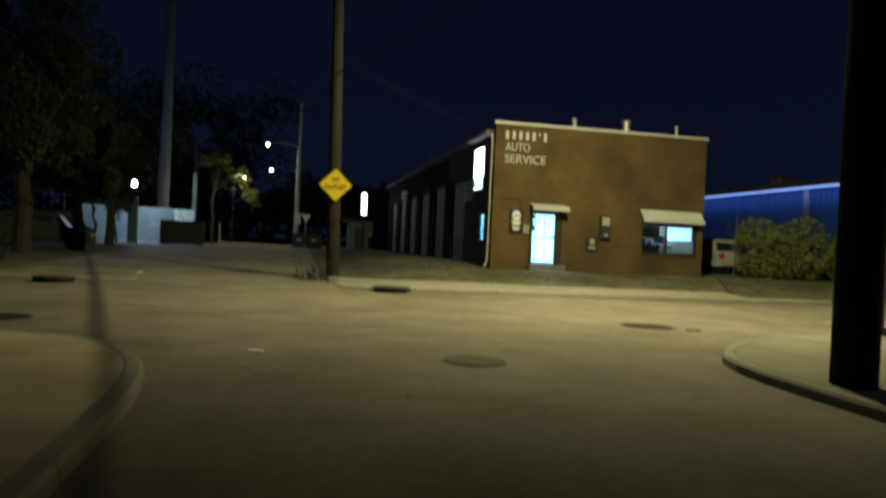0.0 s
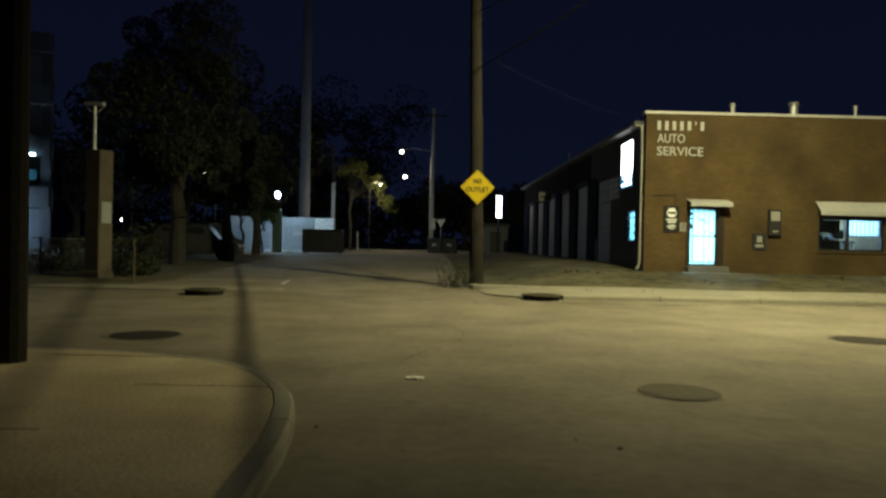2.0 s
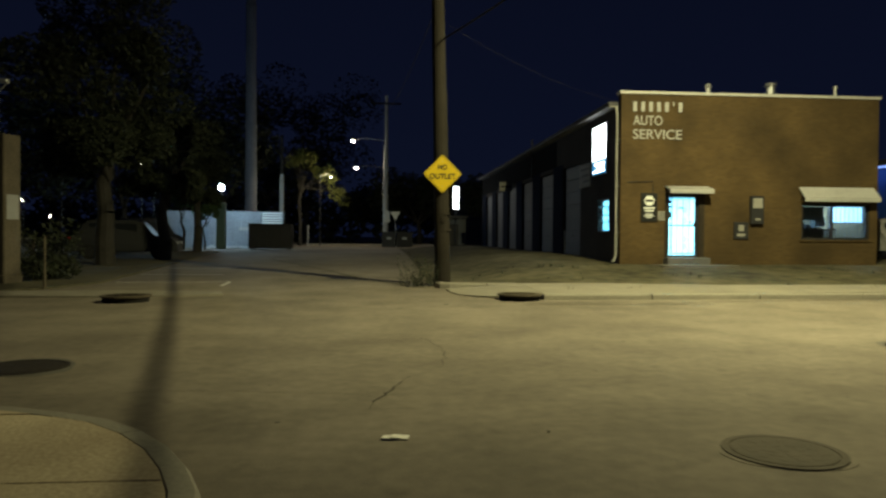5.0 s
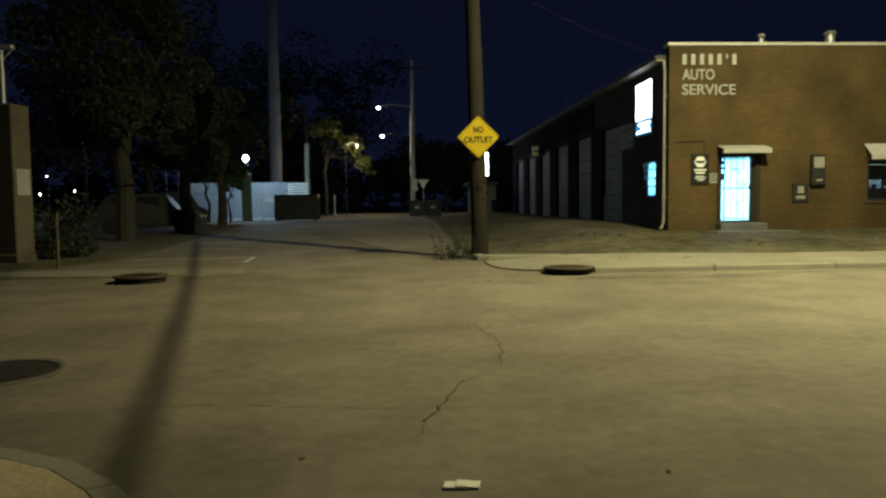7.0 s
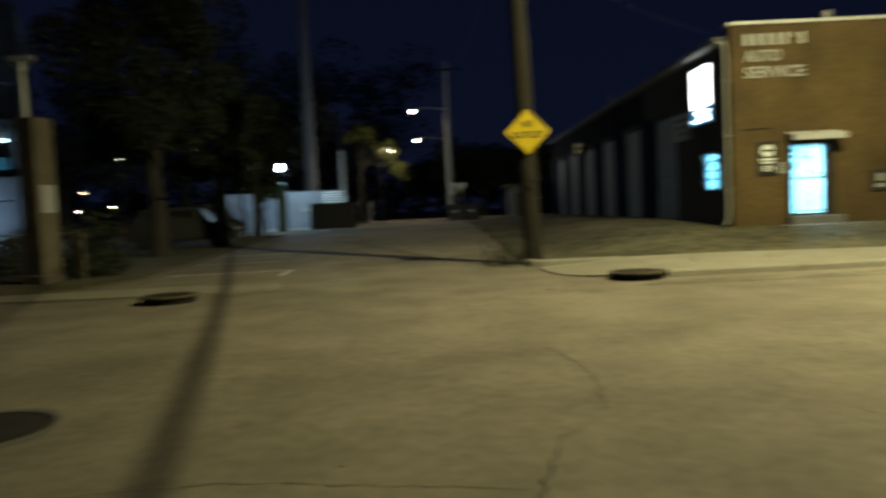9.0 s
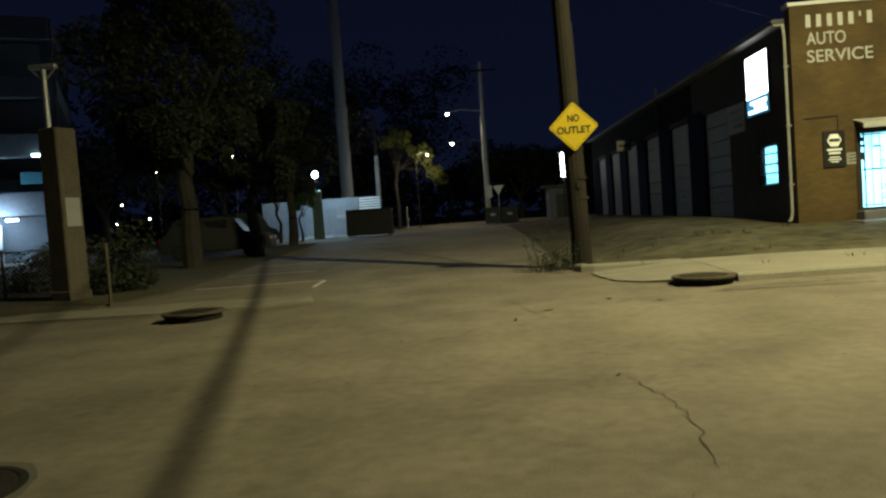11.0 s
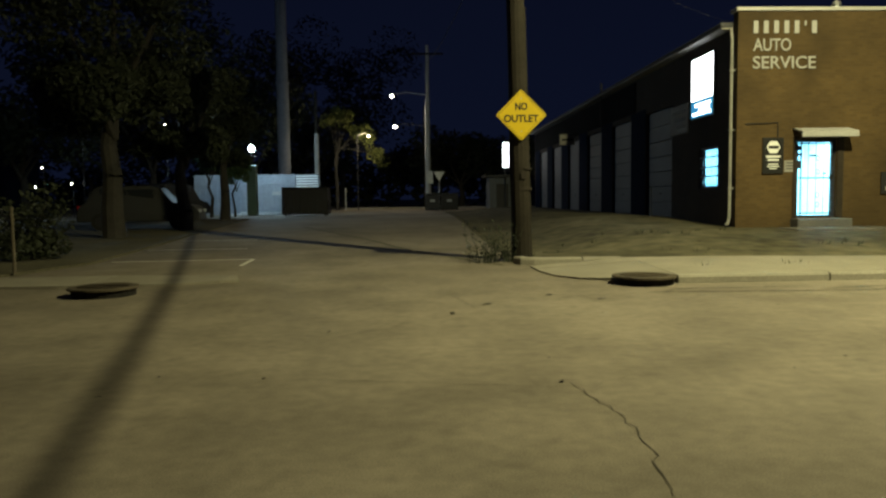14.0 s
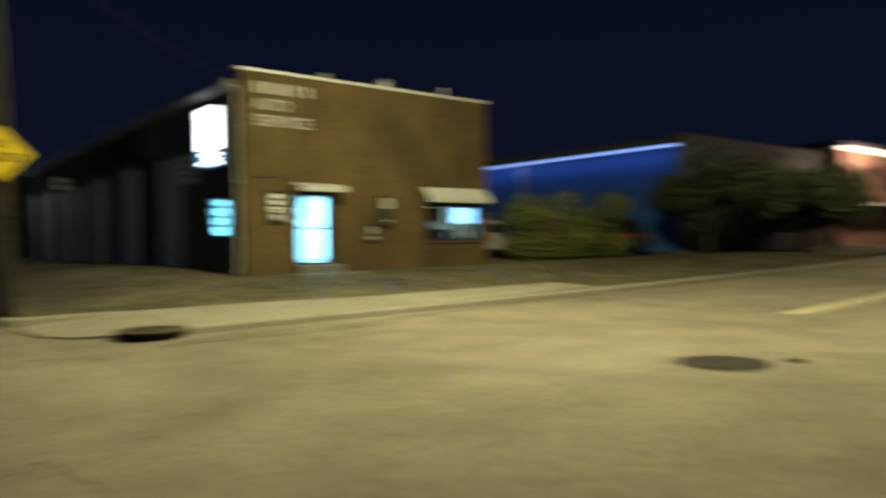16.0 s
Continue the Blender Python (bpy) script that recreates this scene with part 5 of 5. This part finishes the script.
# small lamps over the western yards, each on its mast
for x, y, z, s in ((-15.5, 58, 9.2, 0.2), (-16.35, 58, 6.6, 0.16), (-21.95, 58, 6.0, 0.18), (-24.6, 58, 3.8, 0.12), (-22.7, 58, 2.7, 0.16), (-25.1, 58, 2.5, 0.13), (-16.3, 58, 2.05, 0.2)):
    t = thing("yard_lamp", "small glowing lamp on a thin mast", "yard lamp", x, y, 0.4, group="yard lamps")
    part("mast", rodded((0, 0.2, 0), (0, 0.2, z), 0.04, 0.03, 6), DARK, t)
    bm = bmesh.new()
    lathe(bm, [(0.1 * s, z - 0.46), (0.22 * s, z - 0.42), (0.22 * s, z - 0.38), (0.1 * s, z - 0.33)], 10)
    part("lens", bm, G_LED, t)

yi = thing("yield_sign", "back of a triangular give-way sign on a post", "road sign", 2.3, 66, 0.45)
bm = bmesh.new()
tri = [(-0.45, 3.1), (0.45, 3.1), (0.0, 2.32)]
a = [bm.verts.new((x, -0.02, z)) for x, z in tri]
b = [bm.verts.new((x, 0.0, z)) for x, z in tri]
bm.faces.new(a)
bm.faces.new(b[::-1])
for i in range(3):
    bm.faces.new((a[i], a[(i + 1) % 3], b[(i + 1) % 3], b[i]))
part("plate", bm, STEEL, yi)
part("post", rodded((0, 0.03, 0), (0, 0.03, 3.0), 0.03), STEEL, yi)
for x, s, c in ((1.75, 0.6, DARK), (3.1, 0.7, BARK)):
    d = thing("waste_bin", "large lidded waste bin at the street's end", "waste bin", x, 66.6, 0.45, group="waste bins")
    part("body", boxed(-s, s, -0.6, 0.6, 0.05, 1.25, 0.04), c, d)
    part("lid", boxed(-s - 0.04, s + 0.04, -0.65, 0.64, 1.25, 1.38, 0.03), DARK, d)
    part("label_plate", boxed(-0.2, 0.2, -0.612, -0.603, 0.7, 0.9), LETTER, d)
cn = thing("traffic_post", "thin pale marker post by the small tree", "post", -5.9, 74, 0.45)
part("post", rodded((0, 0, 0), (0, 0, 2.0), 0.06), WHITE, cn)
# pale kerb at the end of the street
tagged(part("kerb_end", boxed(-6.4, 8, 77, 77.3, 0.3, 0.62, 0.02), KERB), "pale kerb closing the end of the street", "kerb", kind="structure")

k = 40
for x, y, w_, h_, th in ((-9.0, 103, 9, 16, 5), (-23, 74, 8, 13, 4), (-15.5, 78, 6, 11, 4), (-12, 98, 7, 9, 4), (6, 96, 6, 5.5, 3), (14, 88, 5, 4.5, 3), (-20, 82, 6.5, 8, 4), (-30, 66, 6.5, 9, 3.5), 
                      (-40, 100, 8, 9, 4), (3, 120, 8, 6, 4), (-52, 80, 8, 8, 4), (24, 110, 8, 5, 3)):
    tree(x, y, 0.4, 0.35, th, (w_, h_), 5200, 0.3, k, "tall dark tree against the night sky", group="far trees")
    k += 1
tl_ = thing("treeline", "dark treeline closing the horizon", "treeline", 0, 0, 0.3, kind="stuff")
rnd = random.Random(99)
blobs = []
for i in range(150):
    f = i / 149
    x = -95 + 190 * f
    y = 122 + 12 * math.sin(f * 9) - 45 * smooth((x - 45) / 40)
    blobs.append((x, y, rnd.uniform(1.5, 6.0), rnd.uniform(2.2, 4.2)))
part("foliage", leaf_cloud(bmesh.new(), blobs, 14000, 0.75, 98), LEAF_DIMMED, tl_)
# low dark house row that closes the distance
for x, y, w_, h_ in ((-44, 74, 8, 5.5), (20, 92, 10, 4)):
    hs = thing("house", "dark low house far behind the trees", "house", x, y, 0.4, group="far houses")
    part("wall", boxed(-w_, w_, 0, 6, 0, h_), NAVY, hs)
    bm = bmesh.new()
    pr = [(-0.4, h_), (6.4, h_), (3, h_ + 1.6)]
    a = [bm.verts.new((-w_ - 0.3, yy, zz)) for yy, zz in pr]
    b = [bm.verts.new((w_ + 0.3, yy, zz)) for yy, zz in pr]
    bm.faces.new(a)
    bm.faces.new(b[::-1])
    for i in range(3):
        bm.faces.new((a[i], a[(i + 1) % 3], b[(i + 1) % 3], b[i]))
    part("roof", bm, ROOF, hs)

# ---- the lit garage building to the west ----
gb = thing("parking_garage", "concrete parking garage with cold lights on its decks", "building", -39.3, 51.1, 0.3, 27)
for k in range(4):
    z = 3.4 * k
    part("deck", boxed(-13, 13, -8, 8, z + 2.9, z + 3.3), DECK, gb)
    part("parapet", boxed(-13, 13, -8.2, -7.98, z + 2.95, z + 4.25), DECK, gb)
    part("parapet", boxed(13.02, 13.2, -8, 8, z + 2.95, z + 4.25), DECK, gb)
for i in range(5):
    for y in (-7.6, 7.6):
        part("column", boxed(-12.7 + 6.3 * i, -12.1 + 6.3 * i, y - 0.3, y + 0.3, 0, 13.2), DECK, gb)
part("back_wall", boxed(-13, 13, 8.02, 8.3, 0, 14), DECK, gb)
for i in range(4):
    part("tube_light", boxed(-9.8 + 6.3 * i, -8.6 + 6.3 * i, -4.2, -4.0, 2.8, 2.88), G_COLD, gb)
for x, z in ((10.3, 2.6), (8.6, 2.5), (11.9, 6.3), (9.0, 6.1), (6.6, 6.2)):
    part("wall_lamp", boxed(x - 0.3, x + 0.3, -8.45, -8.22, z, z + 0.14, 0.02), G_TUBE, gb)
part("lit_column", boxed(9.2, 9.7, -8.4, -8.05, 0, 2.4), WHITE, gb)
part("shop_front", boxed(-13, 12.9, -7.0, -6.8, 0, 2.85), DECK, gb, "pale lit wall under the first deck")
part("teal_panel", boxed(10.9, 12.3, -8.26, -8.21, 4.7, 5.4), mat("teal_panel", (0.07, 0.24, 0.32), 0.5), gb)

# ---- east side: bushes, blue building, trees, far brick house ----
bush(23.2, 29.3, 0.5, 2.6, 3.3, 9000, 0.1, 61, "large olive-green bush beside the workshop")
bush(26.6, 29.8, 0.5, 2.7, 3.0, 8000, 0.1, 62, "large olive-green bush beside the workshop")
sa = thing("sapling_stake", "thin young sapling tied to a leaning stake", "sapling", 16.3, 22.2, lot_z(16.3, 22.2))
part("stem", rodded((0, 0, -0.05), (0.05, 0, 2.7), 0.025, 0.012, 8), BARK, sa)
part("stake", rodded((-0.6, 0.05, 0.55), (-0.02, 0, -0.05), 0.022, 0.022, 6), WOOD, sa)
for k in range(5):
    part("twig", rodded((0.03, 0, 1.2 + 0.18 * k), (0.35 * math.cos(k * 2.3), 0.3 * math.sin(k * 2.3), 1.7 + 0.2 * k), 0.01, 0.005, 5), BARK, sa)
bl = thing("blue_building", "long blue metal building with a glowing eave strip", "building", 34, 0, 0.5)
part("wall", boxed(0.05, 0.3, 30, 75, 0, 5.6), BLUE, bl)
n = 90
for i in range(n):
    part("seam", boxed(-0.0, 0.048, 30.1 + i * 0.5, 30.16 + i * 0.5, 0, 5.55), BLUE, bl)
part("front_wall", boxed(0.05, 15.5, 29.7, 29.98, 0, 6.35), GABLE, bl, "dull grey metal end wall")
part("roof", boxed(-0.1, 15.6, 29.6, 75, 5.83, 6.2), GABLE, bl)
part("eave_strip", boxed(-0.42, -0.34, 29.7, 75, 5.62, 5.74), G_STRIP, bl, "glowing blue light strip")
part("eave", boxed(-0.5, 0.04, 29.6, 75, 5.752, 5.82), STEEL, bl)
part("downpipe", boxed(-0.1, 0.0, 41.0, 41.5, 0, 5.6), STEEL, bl)
rv = thing("roof_unit", "boxy vent unit on the blue roof", "vent", 35.5, 46, 6.5)
part("unit", boxed(-0.5, 0.5, -0.6, 0.6, 0, 0.8, 0.04), STEEL, rv)
part("hood", boxed(-0.6, 0.6, -0.7, 0.7, 0.8, 0.9), STEEL, rv)
tree(32.6, 27.4, 0.4, 0.2, 1.3, (2.8, 3.2), 7500, 0.17, 71, "dense dark tree before the blue building", LEAF_EAST_LIT)
tree(37.8, 27.3, 0.4, 0.22, 1.3, (3.4, 3.9), 8500, 0.17, 72, "dense dark tree before the blue building", LEAF_EAST_LIT)
tree(44, 28.0, 0.4, 0.22, 1.3, (3.6, 4.4), 8500, 0.17, 73, "dense dark tree before the blue building", LEAF_EAST_LIT)
car(29.0, 31.0, 0.6, 85, CARPAINT_D, "dark parked car beside the blue building")
eb = thing("brick_house", "red brick house glowing under porch lights", "house", 58, 30, 0.4)
part("wall", boxed(-4, 14, 0, 10, 0, 7.2), BRICK_RED, eb)
part("roof", boxed(-4.3, 14.3, -0.3, 10.3, 7.2, 7.5), ROOF, eb)
part("cornice_light", boxed(-4.1, 14.1, -0.25, -0.02, 6.95, 7.15), G_WARM, eb)
part("canopy", boxed(-4, 14, -1.0, -0.01, 3.0, 3.2), WHITE, eb)
wing = part("side_wing", boxed(-10, -4.02, 1.0, 9, 0, 5.2), GABLE, eb, "dull grey side wing")
for z in (2.75, 5.05):
    part("wing_strip", boxed(-10.1, -4.05, 0.86, 0.995, z, z + 0.14), G_STRIP_W, wing, "cold strip light along the wing")
for i in range(6):
    part("window", boxed(-3 + 2.7 * i, -1.7 + 2.7 * i, -0.05, -0.004, 4.2, 5.9), CARGLASS, eb)
# plain dark houses behind the camera close the crossing
for x, y, w_ in ((-22, -14, 8), (24, -16, 9), (0, -40, 30)):
    hs = thing("house", "plain dark house across the road", "house", x, y, 0, group="near houses")
    part("wall", boxed(-w_, w_, -5, 5, 0, 5.5), BRICK_DARK, hs)
    part("roof", boxed(-w_ - 0.3, w_ + 0.3, -5.3, 5.3, 5.5, 5.8), ROOF, hs)
